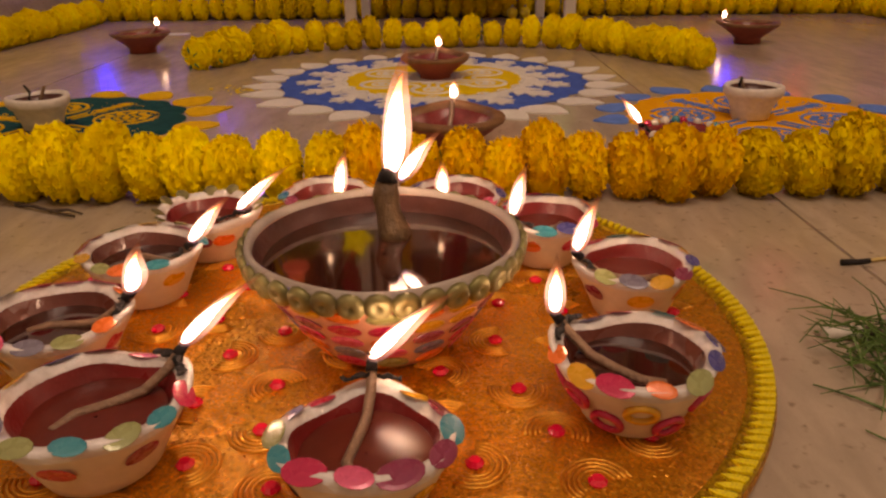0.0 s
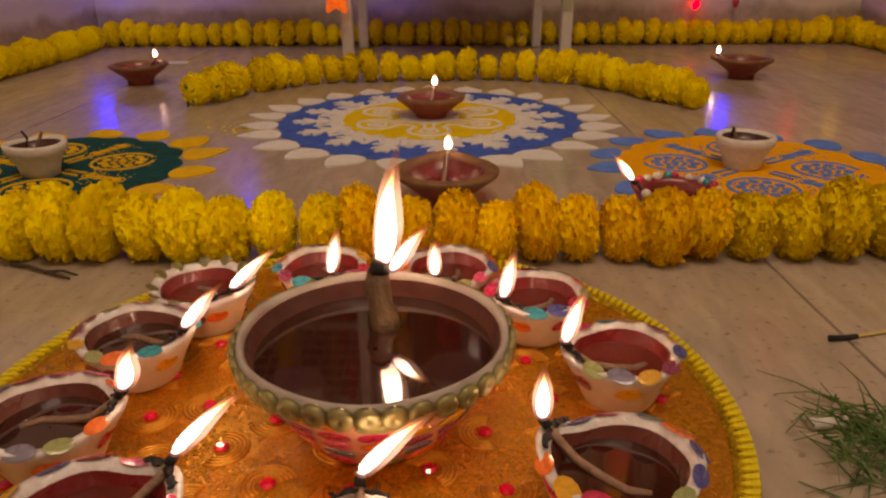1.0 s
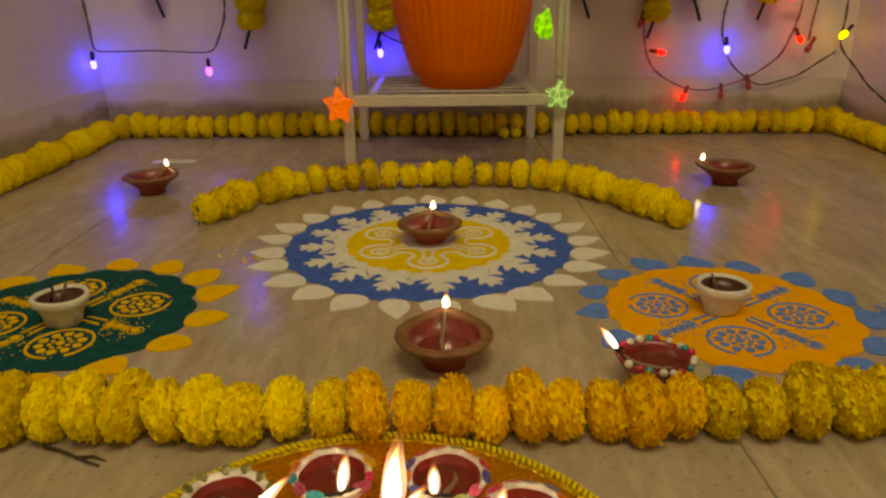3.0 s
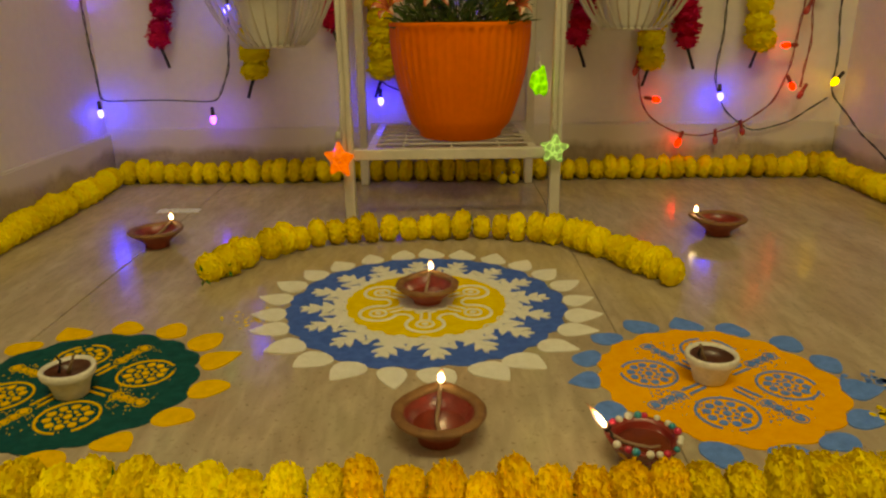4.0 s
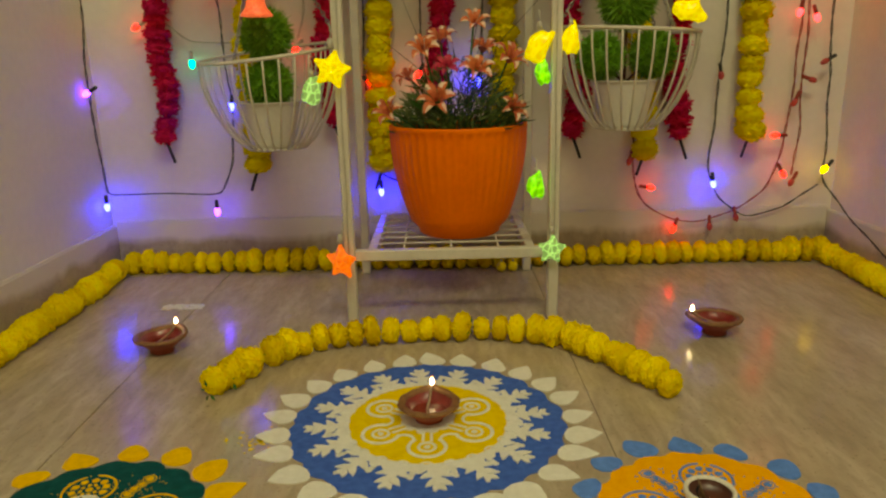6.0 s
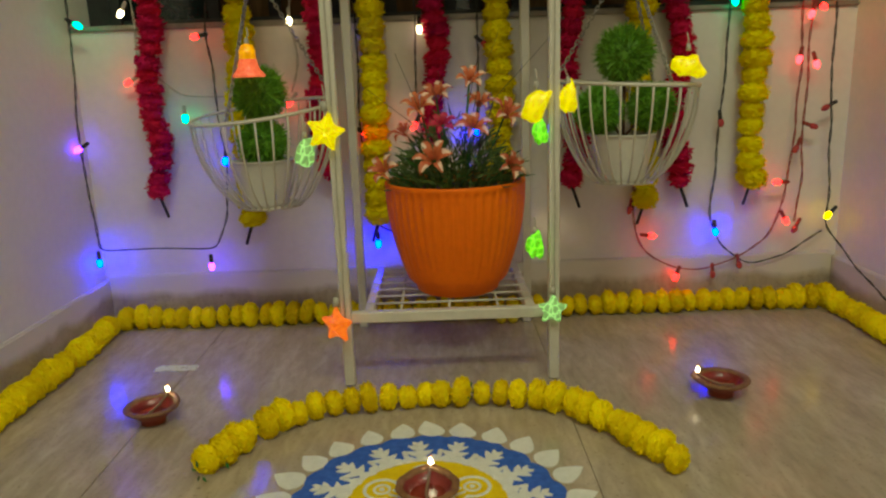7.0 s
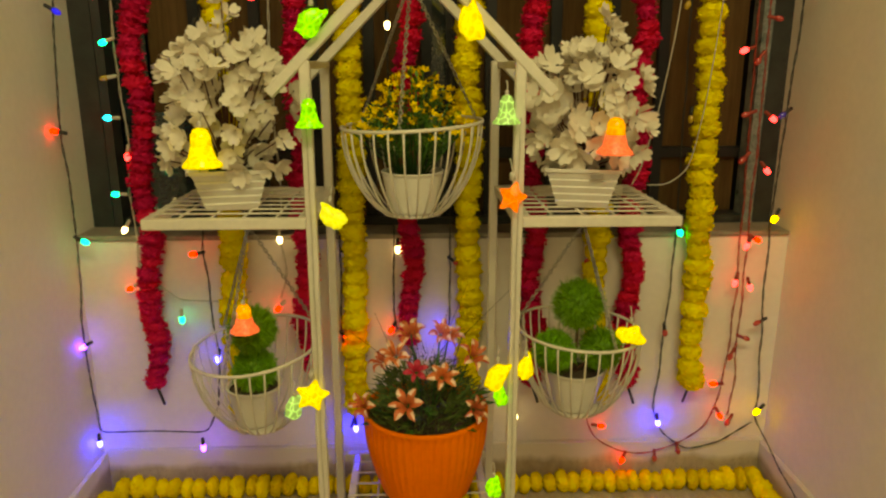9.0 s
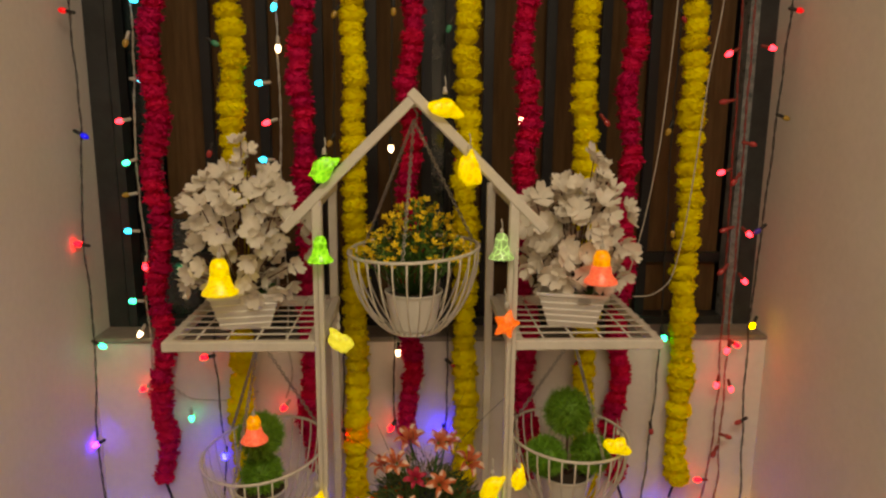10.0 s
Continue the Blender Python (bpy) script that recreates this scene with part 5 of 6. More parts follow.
def round_pot(x, y, z, r0, r1, h, label, dimples=True, parent_name="flower_pot"):
    t = thing(parent_name, x, y, z, label, "flower pot")
    f = (lambda a, r, zz: (r * (1 + (0.012 * math.sin(16 * a) * math.sin(zz * 420) if dimples else 0)), zz))
    prof = [(r0 * 0.9, 0.0), (r0, 0.002)] + [(r0 + (r1 - r0) * k / 12, 0.002 + (h - 0.006) * k / 12) for k in range(1, 13)] + [(r1 * 1.03, h - 0.003), (r1 * 1.03, h), (r1 * 0.95, h), (r1 * 0.92, h - 0.012)]
    part("pot_wall", lathe(bmesh.new(), prof, 64, f), M["plastic_white"], t)
    part("soil", lathe(bmesh.new(), [(r1 * 0.93, h - 0.010), (0.02, h - 0.008), (0.001, h - 0.008)], 24), M["twig"], t, "dark filler")
    return t


def fuzz_ball(bm, c, R, n, seed, L=0.35, w=0.0022):
    """A clipped ball of many thin upright blades."""
    rng = random.Random(seed)
    c = Vector(c)
    ga = math.pi * (3 - 5 ** 0.5)
    for i in range(n):
        zz = 1 - 2 * (i + 0.5) / n
        rr = math.sqrt(max(0, 1 - zz * zz))
        d = Vector((rr * math.cos(ga * i), rr * math.sin(ga * i), zz))
        d = (d + Vector([rng.uniform(-0.3, 0.3) for _ in range(3)])).normalized()
        s = d.cross(Vector((rng.uniform(-1, 1), rng.uniform(-1, 1), rng.uniform(-1, 1)))).normalized() * w
        out = R * rng.uniform(0.86, 1.06)
        b = c + d * out * (1 - L)
        bend = Vector([rng.uniform(-1, 1) for _ in range(3)]) * R * 0.09
        vs = [bm.verts.new(p) for p in (b - s, b + s, b + d * out * L * 0.6 + s * 0.8 + bend, c + d * out + bend * 1.8)]
        bm.faces.new(vs)
    bmesh.ops.create_icosphere(bm, subdivisions=2, radius=R * 0.80, matrix=Matrix.Translation(c))
    return bm


def topiary(x, y, z, balls, label, seed):
    t = thing("topiary_plant", x, y, z, label, "artificial plant", "topiary plants")
    for n, (bx, by, bz, R) in enumerate(balls):
        part("leaf_ball", fuzz_ball(bmesh.new(), (bx, by, bz), R, 3200, seed + n, 0.26, 0.0015), M["topiary"], t, smooth=False)
        part("stem", tube(bmesh.new(), [(0, 0, 0), (bx * 0.4, by * 0.4, bz * 0.4), (bx, by, bz - R * 0.5)], 0.003, 6), M["stem"], t)
    return t


round_pot(-0.405, 1.490, 0.3115, 0.040, 0.058, 0.088, "white dimpled plastic pot standing in the tilted basket")
topiary(-0.402, 1.490, 0.3855, ((0.0, 0, 0.046, 0.048), (0.0, 0, 0.137, 0.052)), "artificial topiary of two stacked green balls in a pot", 3)
round_pot(0.283, 1.490, 0.3355, 0.042, 0.060, 0.090, "white dimpled plastic pot standing in the hanging basket")
topiary(0.283, 1.490, 0.4175, ((-0.050, -0.01, 0.052, 0.047), (0.052, -0.005, 0.054, 0.047), (0.0, 0.0, 0.152, 0.055)), "artificial topiary with three round green balls in a pot", 8)
round_pot(-0.063, 1.470, 0.7755, 0.046, 0.060, 0.082, "plain white pot standing in the hanging basket", False)


def yellow_bush(x, y, z):
    t = thing("flowering_plant", x, y, z, "artificial bush of small yellow flowers and green leaves", "artificial plant")
    rng = random.Random(14)
    leaf = bmesh.new()
    petal = bmesh.new()
    for i in range(5):
        a = i * 1.2566
        d, s = Vector((math.cos(a), math.sin(a), 0.55)), Vector((-math.sin(a), math.cos(a), 0)) * 0.0026
        vs = [petal.verts.new(p) for p in (d * 0.001 - s * 0.4, d * 0.0055 - s, d * 0.0085 - s * 0.5, d * 0.0085 + s * 0.5, d * 0.0055 + s, d * 0.001 + s * 0.4)]
        petal.faces.new(vs)
    pm = mesh_of("flower", petal, M["yellow_small"], False)
    for k in range(62):
        a, r = k * 2.39996 + rng.uniform(-0.3, 0.3), 0.122 * math.sqrt((k + 0.5) / 62)
        h = (0.150 + 0.062 * rng.random()) * (1 - 0.52 * (r / 0.122) ** 2) + 0.012 * wobble(k)
        tip = Vector((r * math.cos(a), 0.85 * r * math.sin(a), h))
        part("stem", tube(bmesh.new(), [(0.2 * tip.x, 0.2 * tip.y, 0), (0.6 * tip.x, 0.6 * tip.y, 0.55 * h), tip], 0.0013, 4), M["green"], t)
        for q in range(16):
            u = rng.uniform(0.3, 1.0)
            b = Vector((tip.x * u, tip.y * u, h * u ** 0.8))
            d = Vector((rng.uniform(-1, 1), rng.uniform(-1, 1), rng.uniform(-0.1, 0.9))).normalized()
            s = d.cross(Vector((0, 0, 1))).normalized() * 0.0040
            vs = [leaf.verts.new(p) for p in (b, b + d * 0.009 + s, b + d * 0.020, b + d * 0.009 - s)]
            leaf.faces.new(vs)
        for q in range(5):
            m = Matrix.Translation(tip + Vector((rng.uniform(-0.011, 0.011), rng.uniform(-0.011, 0.011), rng.uniform(-0.018, 0.008)))) @ Matrix.Rotation(rng.uniform(0, 6), 4, "Z") @ Matrix.Rotation(rng.uniform(-1.3, 1.3), 4, "X") @ Matrix.Scale(rng.uniform(0.75, 1.05), 4)
            put("flower", pm, m, t)
    tagged(part("foliage", leaf, M["bush_leaf"], t, smooth=False), kind="stuff")
    return t


yellow_bush(-0.063, 1.470, 0.845)


def square_pot(x, y, z, w0, w1, h, rot, label):
    t = thing("flower_pot", x, y, z, label, "flower pot", "square pots on the shelves", rot)
    bm = bmesh.new()
    n = 5
    prof = []
    for k in range(n):
        u0, u1 = k / n, (k + 1) / n
        a, b = w0 + (w1 - w0) * u0, w0 + (w1 - w0) * u1
        prof += [(a, h * u0), (b + 0.003, h * (u1 - 0.03)), (b + 0.0005, h * u1)]
    prof += [(w1 + 0.010, h), (w1 + 0.010, h + 0.006), (w1 - 0.002, h + 0.006), (w1 - 0.004, h - 0.006)]
    rings = [[bm.verts.new((sx * w / 2, sy * w / 2, zz)) for sx, sy in ((-1, -1), (1, -1), (1, 1), (-1, 1))] for w, zz in prof]
    for a, b in zip(rings, rings[1:]):
        for k in range(4):
            bm.faces.new((a[k], a[(k + 1) % 4], b[(k + 1) % 4], b[k]))
    bm.faces.new(rings[0][::-1])
    part("pot_wall", bm, M["plastic_white"], t, smooth=False)
    part("filler", boxed(-w1 / 2 + 0.003, w1 / 2 - 0.003, -w1 / 2 + 0.003, w1 / 2 - 0.003, h - 0.012, h - 0.004), M["green"], t, smooth=False)
    return t


def blossom_mesh(seed):
    rng = random.Random(seed)
    bm = bmesh.new()
    for i in range(5):
        a = i * 1.2566 + rng.uniform(-0.15, 0.15)
        d0, s = Vector((math.cos(a), math.sin(a), 0)), Vector((-math.sin(a), math.cos(a), 0))
        lift, L, W = rng.uniform(0.2, 0.9), rng.uniform(0.020, 0.026), rng.uniform(0.0095, 0.0125)
        rows = []
        for u, w in ((0.05, 0.18), (0.35, 0.62), (0.65, 1.0), (0.88, 0.9), (1.0, 0.5)):
            c = d0 * L * u + Vector((0, 0, 1)) * L * (lift * u * u + 0.05)
            k = 0.0022 * math.sin(u * 5 + i)
            rows.append([bm.verts.new(c + s * W * w * q - d0 * (0.0024 if u == 1.0 and q == 0 else 0) + Vector((0, 0, 1)) * (0.0035 * abs(q) * u + k * q)) for q in (-1, 0, 1)])
        for r0, r1 in zip(rows, rows[1:]):
            for q in (0, 1):
                bm.faces.new((r0[q], r0[q + 1], r1[q + 1], r1[q]))
    bmesh.ops.create_icosphere(bm, subdivisions=1, radius=0.0024, matrix=Matrix.Translation((0, 0, 0.002)))
    return mesh_of("blossom", bm, M["blossom"])


BLOSSOMS = [blossom_mesh(s) for s in (1, 2, 3, 4)]


def bouquet(x, y, z, rx, rz, seed, label, spike):
    t = thing("artificial_bouquet", x, y, z, label, "artificial flowers", "white bouquets")
    rng = random.Random(seed)
    heads = []
    for k in range(118):
        u = (k + 0.5) / 118
        h = rz * (0.03 + 0.97 * u)
        r = rx * math.sqrt(max(0.05, 1 - ((h - 0.42 * rz) / (0.68 * rz)) ** 2)) * math.sqrt(rng.uniform(0.06, 1.22))
        a = k * 2.39996 + rng.uniform(-0.3, 0.3)
        heads.append(Vector((r * math.cos(a), 0.72 * r * math.sin(a), h)))
    for q in range(4):
        heads.append(Vector((spike + rng.uniform(-0.014, 0.014), -0.015 + rng.uniform(-0.012, 0.012), rz * (1.02 + 0.075 * q))))
    for k, p in enumerate(heads):
        out = Vector((p.x, p.y - 0.05, p.z - rz * 0.42)).normalized() + Vector((rng.uniform(-0.6, 0.6), rng.uniform(-0.5, 0.2), rng.uniform(-0.3, 0.6)))
        m = Matrix.Translation(p) @ out.to_track_quat("Z", "Y").to_matrix().to_4x4() @ Matrix.Rotation(rng.uniform(0, 6), 4, "Z") @ Matrix.Scale(rng.uniform(0.8, 1.12), 4)
        put("blossom", rng.choice(BLOSSOMS), m, t)
        if k % 2 == 0 or k > 118:
            part("stem", tube(bmesh.new(), [(0.15 * p.x, 0.15 * p.y, 0), (0.5 * p.x, 0.5 * p.y, p.z * 0.5), p + Vector((0.003, -0.004, 0.004))], 0.0020, 5, 0.6), M["stem"], t)
    return t


square_pot(-0.412, 1.455, 0.7935, 0.092, 0.132, 0.070, 12, "white ribbed square plastic pot on the wire shelf")
bouquet(-0.412, 1.455, 0.862, 0.122, 0.245, 5, "artificial white blossom bouquet on brown stems in square pot", 0.005)
square_pot(0.272, 1.455, 0.7935, 0.092, 0.132, 0.070, -14, "white ribbed square plastic pot with torn sticker")
bouquet(0.272, 1.455, 0.862, 0.108, 0.225, 6, "artificial white blossom bouquet with one tall spray", 0.035)
st = thing("pot_sticker", 0.279, 1.3795, 0.858, "small torn grey sticker on the pot's rim", "sticker", rz=-14)
part("paper", boxed(-0.012, 0.012, -0.0012, 0.0, -0.005, 0.004), M["chain"], st, smooth=False)


def orange_planter(x, y, z):
    t = thing("planter", x, y, z, "orange plastic planter with fine vertical flutes", "planter")
    R1, R0, H = 0.131, 0.080, 0.213
    flute = lambda a, r, zz: (r * (1 + (0.030 * (abs(math.sin(24 * a)) - 0.5) * min(1, max(0.12, (zz - 0.02) / 0.11)) if zz < H - 0.010 else 0)), zz)
    prof = [(R0 * 0.93, 0.0), (R0 * 0.99, 0.003), (R0 * 1.02, 0.012)] + [(R0 + (R1 - R0) * (math.sin((0.12 + 0.88 * k / 14) * math.pi / 2)) ** 0.9, 0.014 + (H - 0.026) * k / 14) for k in range(1, 15)]
    prof += [(R1 * 1.012, H - 0.010), (R1 * 1.02, H - 0.004), (R1 * 1.012, H), (R1 * 0.965, H), (R1 * 0.945, H - 0.006), (R1 * 0.93, H - 0.05)]
    part("pot_wall", lathe(bmesh.new(), prof, 192, flute), M["orange_pot"], t)
    part("soil", lathe(bmesh.new(), [(R1 * 0.94, H - 0.022), (0.05, H - 0.016), (0.001, H - 0.016)], 32), M["twig"], t, "dark soil")
    return t


PX, PY = -0.040, 1.470
orange_planter(PX, PY, 0.1385)


def lily_mesh(seed, mat):
    rng = random.Random(seed)
    bm = bmesh.new()
    for i in range(6):
        a = i * math.pi / 3 + rng.uniform(-0.1, 0.1)
        d0, s = Vector((math.cos(a), math.sin(a), 0)), Vector((-math.sin(a), math.cos(a), 0))
        L, W = rng.uniform(0.040, 0.050), rng.uniform(0.0105, 0.0130) * (0.75 if i % 2 else 1)
        rows = []
        for u, w in ((0.0, 0.3), (0.25, 0.75), (0.5, 1.0), (0.75, 0.8), (0.93, 0.35), (1.0, 0.06)):
            c = d0 * L * (0.12 + 0.88 * u ** 1.15) + Vector((0, 0, 1)) * L * (0.75 * math.sin(u * 2.1) - 0.25 * u * u)
            rows.append([bm.verts.new(c + s * W * w * q + Vector((0, 0, 1)) * 0.003 * abs(q)) for q in (-1, 0, 1)])
        for r0, r1 in zip(rows, rows[1:]):
            for q in (0, 1):
                bm.faces.new((r0[q], r0[q + 1], r1[q + 1], r1[q]))
    for i in range(4):
        a = i * 1.57
        tube(bm, [(0, 0, 0.006), (0.006 * math.cos(a), 0.006 * math.sin(a), 0.030), (0.010 * math.cos(a), 0.010 * math.sin(a), 0.042)], 0.0009, 4)
    me = mesh_of("lily_flower", bm, mat)
    if mat == M["lily"]:
        me.materials.append(M["lily_edge"])
        for p in me.polygons:
            if p.index < 60 and (p.index // 2) % 5 in (2, 3) and p.index % 2:
                p.material_index = 1
    return me


def lily_plant(x, y, z):
    t = thing("lily_plant", x, y, z, "artificial peach lilies among dark green grassy leaves", "artificial plant")
    rng = random.Random(41)
    lilies = [lily_mesh(s, M["lily"]) for s in (1, 2, 3)]
    red = lily_mesh(7, M["lily_red"])
    spots = ((-0.060, -0.045, 0.150, 0), (0.030, -0.040, 0.195, 0), (-0.038, -0.085, 0.062, 1), (0.032, -0.070, 0.115, 0), (0.096, -0.075, 0.045, 0), (0.095, -0.01, 0.130, 0), (-0.125, -0.045, 0.040, 2), (-0.02, -0.055, 0.120, 3), (-0.030, 0.03, 0.165, 0), (0.05, 0.05, 0.15, 0), (-0.09, 0.04, 0.10, 0))
    for n, (a, b, h, kind) in enumerate(spots):
        aim = Vector((a * 3.0, b * 2.5 - 0.42, 0.40 + h))
        m = Matrix.Translation((a, b, h)) @ aim.to_track_quat("Z", "Y").to_matrix().to_4x4() @ Matrix.Rotation(n * 1.1, 4, "Z") @ Matrix.Scale((0.72, 0.64, 0.80)[n % 3] if kind != 3 else 0.6, 4)
        put("crimson_flower" if kind == 3 else "lily_flower", red if kind == 3 else lilies[n % 3], m, t)
        part("stem", tube(bmesh.new(), [(a * 0.3, b * 0.3, -0.02), (a * 0.75, b * 0.75, h * 0.6), (a, b, h + 0.004)], 0.0020, 5), M["green"], t)
    leaf = bmesh.new()
    for k in range(1500):
        a, r = rng.uniform(0, 6.28), 0.112 * math.sqrt(rng.random())
        p = Vector((r * math.cos(a), r * math.sin(a), rng.uniform(0.0, 0.13) * (1.25 - r / 0.12)))
        d = Vector((math.cos(a) * rng.uniform(0.1, 1.1) + rng.uniform(-0.5, 0.5), math.sin(a) * rng.uniform(0.1, 1) + rng.uniform(-0.5, 0.5), rng.uniform(0.1, 1.1))).normalized()
        s = d.cross(Vector((rng.uniform(-1, 1), rng.uniform(-1, 1), 0.3))).normalized() * rng.uniform(0.0009, 0.0017)
        L = rng.uniform(0.018, 0.045)
        vs = [leaf.verts.new(q) for q in (p - s, p + s, p + d * L * 0.6 + s, p + d * L + Vector((0, 0, -0.1 * L)))]
        leaf.faces.new(vs)
    tagged(part("grassy_foliage", leaf, M["lily_leaf"], t, smooth=False), kind="stuff")
    for k in range(34):
        a, r = rng.uniform(0, 6.28), rng.uniform(0.03, 0.115)
        p = Vector((r * math.cos(a), r * math.sin(a), rng.uniform(0.0, 0.06)))
        d = Vector((math.cos(a), math.sin(a), rng.uniform(-0.1, 0.8))).normalized()
        s = d.cross(Vector((0, 0, 1))).normalized() * 0.010
        bl = bmesh.new()
        mid = bl.verts.new(p + d * 0.020 - Vector((0, 0, 0.003)))
        vs = [bl.verts.new(q) for q in (p, p + d * 0.018 + s, p + d * 0.042, p + d * 0.018 - s)]
        for q in range(4):
            bl.faces.new((vs[q], vs[(q + 1) % 4], mid))
        part("leaf", bl, M["green"], t, smooth=False)
    for k, (a, b, h) in enumerate(((-0.10, -0.06, 0.25), (0.05, 0.0, 0.27), (0.075, 0.02, 0.29), (-0.02, -0.03, 0.22), (0.13, 0.03, 0.27), (-0.105, 0.0, 0.19))):
        part("wispy_blade", tube(bmesh.new(), [(a * 0.2, b * 0.2, 0), (a * 0.6, b, h * 0.6), (a * (1 + 0.1 * k), b, h)], 0.0012, 4, 0.3), M["twig"], t)
    return t


lily_plant(PX, PY, 0.333)


# ---- hanging garlands before the window ----
def hanging(x_top, x_bot, z_bot, colour, seed):
    meshes, w = (YPOM, 0.063) if colour == "yellow" else (RPOM, 0.055)
    label = "yellow artificial marigold garland hanging before the window" if colour == "yellow" else "crimson artificial flower garland hanging before the window"
    z_top = 2.12
    t = thing("hanging_garland", x_top, 1.684, z_bot, label, "flower garland", colour + " hanging garlands")
    rng = random.Random(seed)
    step = 0.036 if colour == "yellow" else 0.027
    n = int((z_top - z_bot) / step)
    line = []
    for k in range(n):
        u = k / n
        dz = 0.02 + k * step + rng.uniform(-0.004, 0.004)
        f = (1 - u * (z_top - z_bot) / 1.16) if u * (z_top - z_bot) < 1.16 else 0
        x = (x_bot - x_top) * f + 0.006 * wobble(seed + k * 0.35) + (0.003 if colour == "yellow" else 0.008) * math.sin(k * 0.62 + seed)
        s = w * rng.uniform(0.85, 1.12)
        m = Matrix.Translation((x, 0.004 * wobble(k + seed), dz)) @ Matrix.Rotation(math.pi / 2 + rng.uniform(-0.25, 0.25), 4, "Y") @ Matrix.Rotation(rng.uniform(0, 6.28), 4, "X") @ Matrix.Diagonal((step * (1.62 if colour == "yellow" else 1.9) * rng.uniform(0.85, 1.15), s, s, 1))
        put("pompom", rng.choice(meshes), m, t)
        line.append((x, 0, dz))
    line = [(line[0][0], 0, 0.0)] + line + [(0, 0, z_top - z_bot + 0.03)]
    part("string", tube(bmesh.new(), line, 0.0015, 5), M["green"], t)
    part("stem_tip", tube(bmesh.new(), [(line[0][0], 0, 0.01), (line[0][0] - 0.010 * (1 if seed % 2 else -1), -0.004, -0.018), (line[0][0] - 0.018 * (1 if seed % 2 else -1), -0.006, -0.042)], 0.0034, 6), M["bar"], t, "dark green ribbon tip")
    return t


for n, (xt, xb, zb, col) in enumerate(((-0.642, -0.684, 0.302, "red"), (-0.472, -0.490, 0.235, "yellow"), (-0.319, -0.318, 0.333, "red"), (-0.199, -0.207, 0.232, "yellow"), (-0.072, -0.073, 0.400, "red"),
                                       (0.059, 0.064, 0.290, "yellow"), (0.191, 0.225, 0.292, "red"), (0.327, 0.380, 0.250, "yellow"), (0.440, 0.450, 0.285, "red"), (0.582, 0.617, 0.286, "yellow"))):
    hanging(xt, xb, zb, col, n + 50)


# ---- strings of small lights ----
def bulb_meshes():
    out = {}
    for k, m in BULB.items():
        out[k] = mesh_of("bulb", lathe(bmesh.new(), [(0.0028, 0.0), (0.0058, 0.004), (0.0068, 0.009), (0.0055, 0.015), (0.0030, 0.0185), (0.0008, 0.0195)], 12, close=True), m)
    return out


BM = bulb_meshes()


def socket_mesh(mat):
    return mesh_of("socket", lathe(bmesh.new(), [(0.0022, -0.018), (0.0040, -0.016), (0.0042, 0.001), (0.0034, 0.0025)], 10, close=True), mat)


SOCK = {"black": socket_mesh(M["wire_black"]), "red": socket_mesh(M["wire_red"]), "white": socket_mesh(M["wire_white"])}


def light_string(wire, pts, bulbs, label, seed, y=1.696, strands=2):
    """Twisted wires through pts (x, z) or (x, y, z), with bulbs (x, z, colour, direction in degrees from straight down)."""
    t = thing("light_string", pts[0][0], y, 0.0, label, "string lights", "strings of coloured bulbs")
    ox = pts[0][0]
    P = [Vector((p[0] - ox, (p[1] - y) if len(p) == 3 else 0.0, p[-1])) for p in pts]
    fine = []
    for a, b in zip(P, P[1:]):
        n = max(2, int((b - a).length / 0.012))
        fine += [a.lerp(b, k / n) for k in range(n)]
    fine.append(P[-1])
    for _ in range(3):
        fine = [fine[0]] + [(fine[i - 1] + fine[i] * 2 + fine[i + 1]) / 4 for i in range(1, len(fine) - 1)] + [fine[-1]]
    for s in range(strands):
        line = [p + Vector((0.0017 * math.sin(k * 0.9 + s * math.pi) + 0.004 * wobble(k * 0.11 + seed), 0.0017 * math.cos(k * 0.9 + s * math.pi), 0)) for k, p in enumerate(fine)]
        part("wire", tube(bmesh.new(), line, 0.0012, 4), M["wire_" + wire], t)
    for n, (x, z, colour, ang) in enumerate(bulbs):
        m = Matrix.Translation((x - ox, -0.008, z)) @ Matrix.Rotation(math.radians(ang), 4, "Y") @ Matrix.Rotation(math.pi, 4, "X") @ Matrix.Translation((0, 0, -0.008))
        b = put("bulb", BM[colour], m, t, ("unlit " + colour[:-4] if colour.endswith("_off") else "faintly lit " + colour[:-4] if colour.endswith("_dim") else "glowing " + colour) + " bulb")
        s = new("socket", SOCK[wire])
        s.parent = b
    return t


light_string("black", [(-0.815, 1.95), (-0.815, 1.435), (-0.812, 1.17), (-0.832, 0.93), (-0.824, 0.69), (-0.841, 0.43), (-0.832, 0.20), (-0.828, 0.190), (-0.70, 0.192), (-0.585, 0.186), (-0.570, 0.190), (-0.540, 0.26), (-0.530, 0.40), (-0.545, 0.65), (-0.510, 1.13), (-0.49, 1.40), (-0.49, 1.95)],
             ((-0.824, 1.435, "red_dim", 100), (-0.804, 1.166, "blue_dim", -60), (-0.838, 0.918, "red", 100), (-0.806, 0.671, "green", -60), (-0.840, 0.417, "violet", 60), (-0.832, 0.166, "blue", 0), (-0.584, 0.150, "violet", 0),
              (-0.530, 0.383, "blue", 10), (-0.565, 0.640, "red", 80), (-0.527, 1.129, "red_off", 20), (-0.503, 1.371, "green_off", -60)), "black wire with coloured bulbs along the wall corner", 1, 1.674)
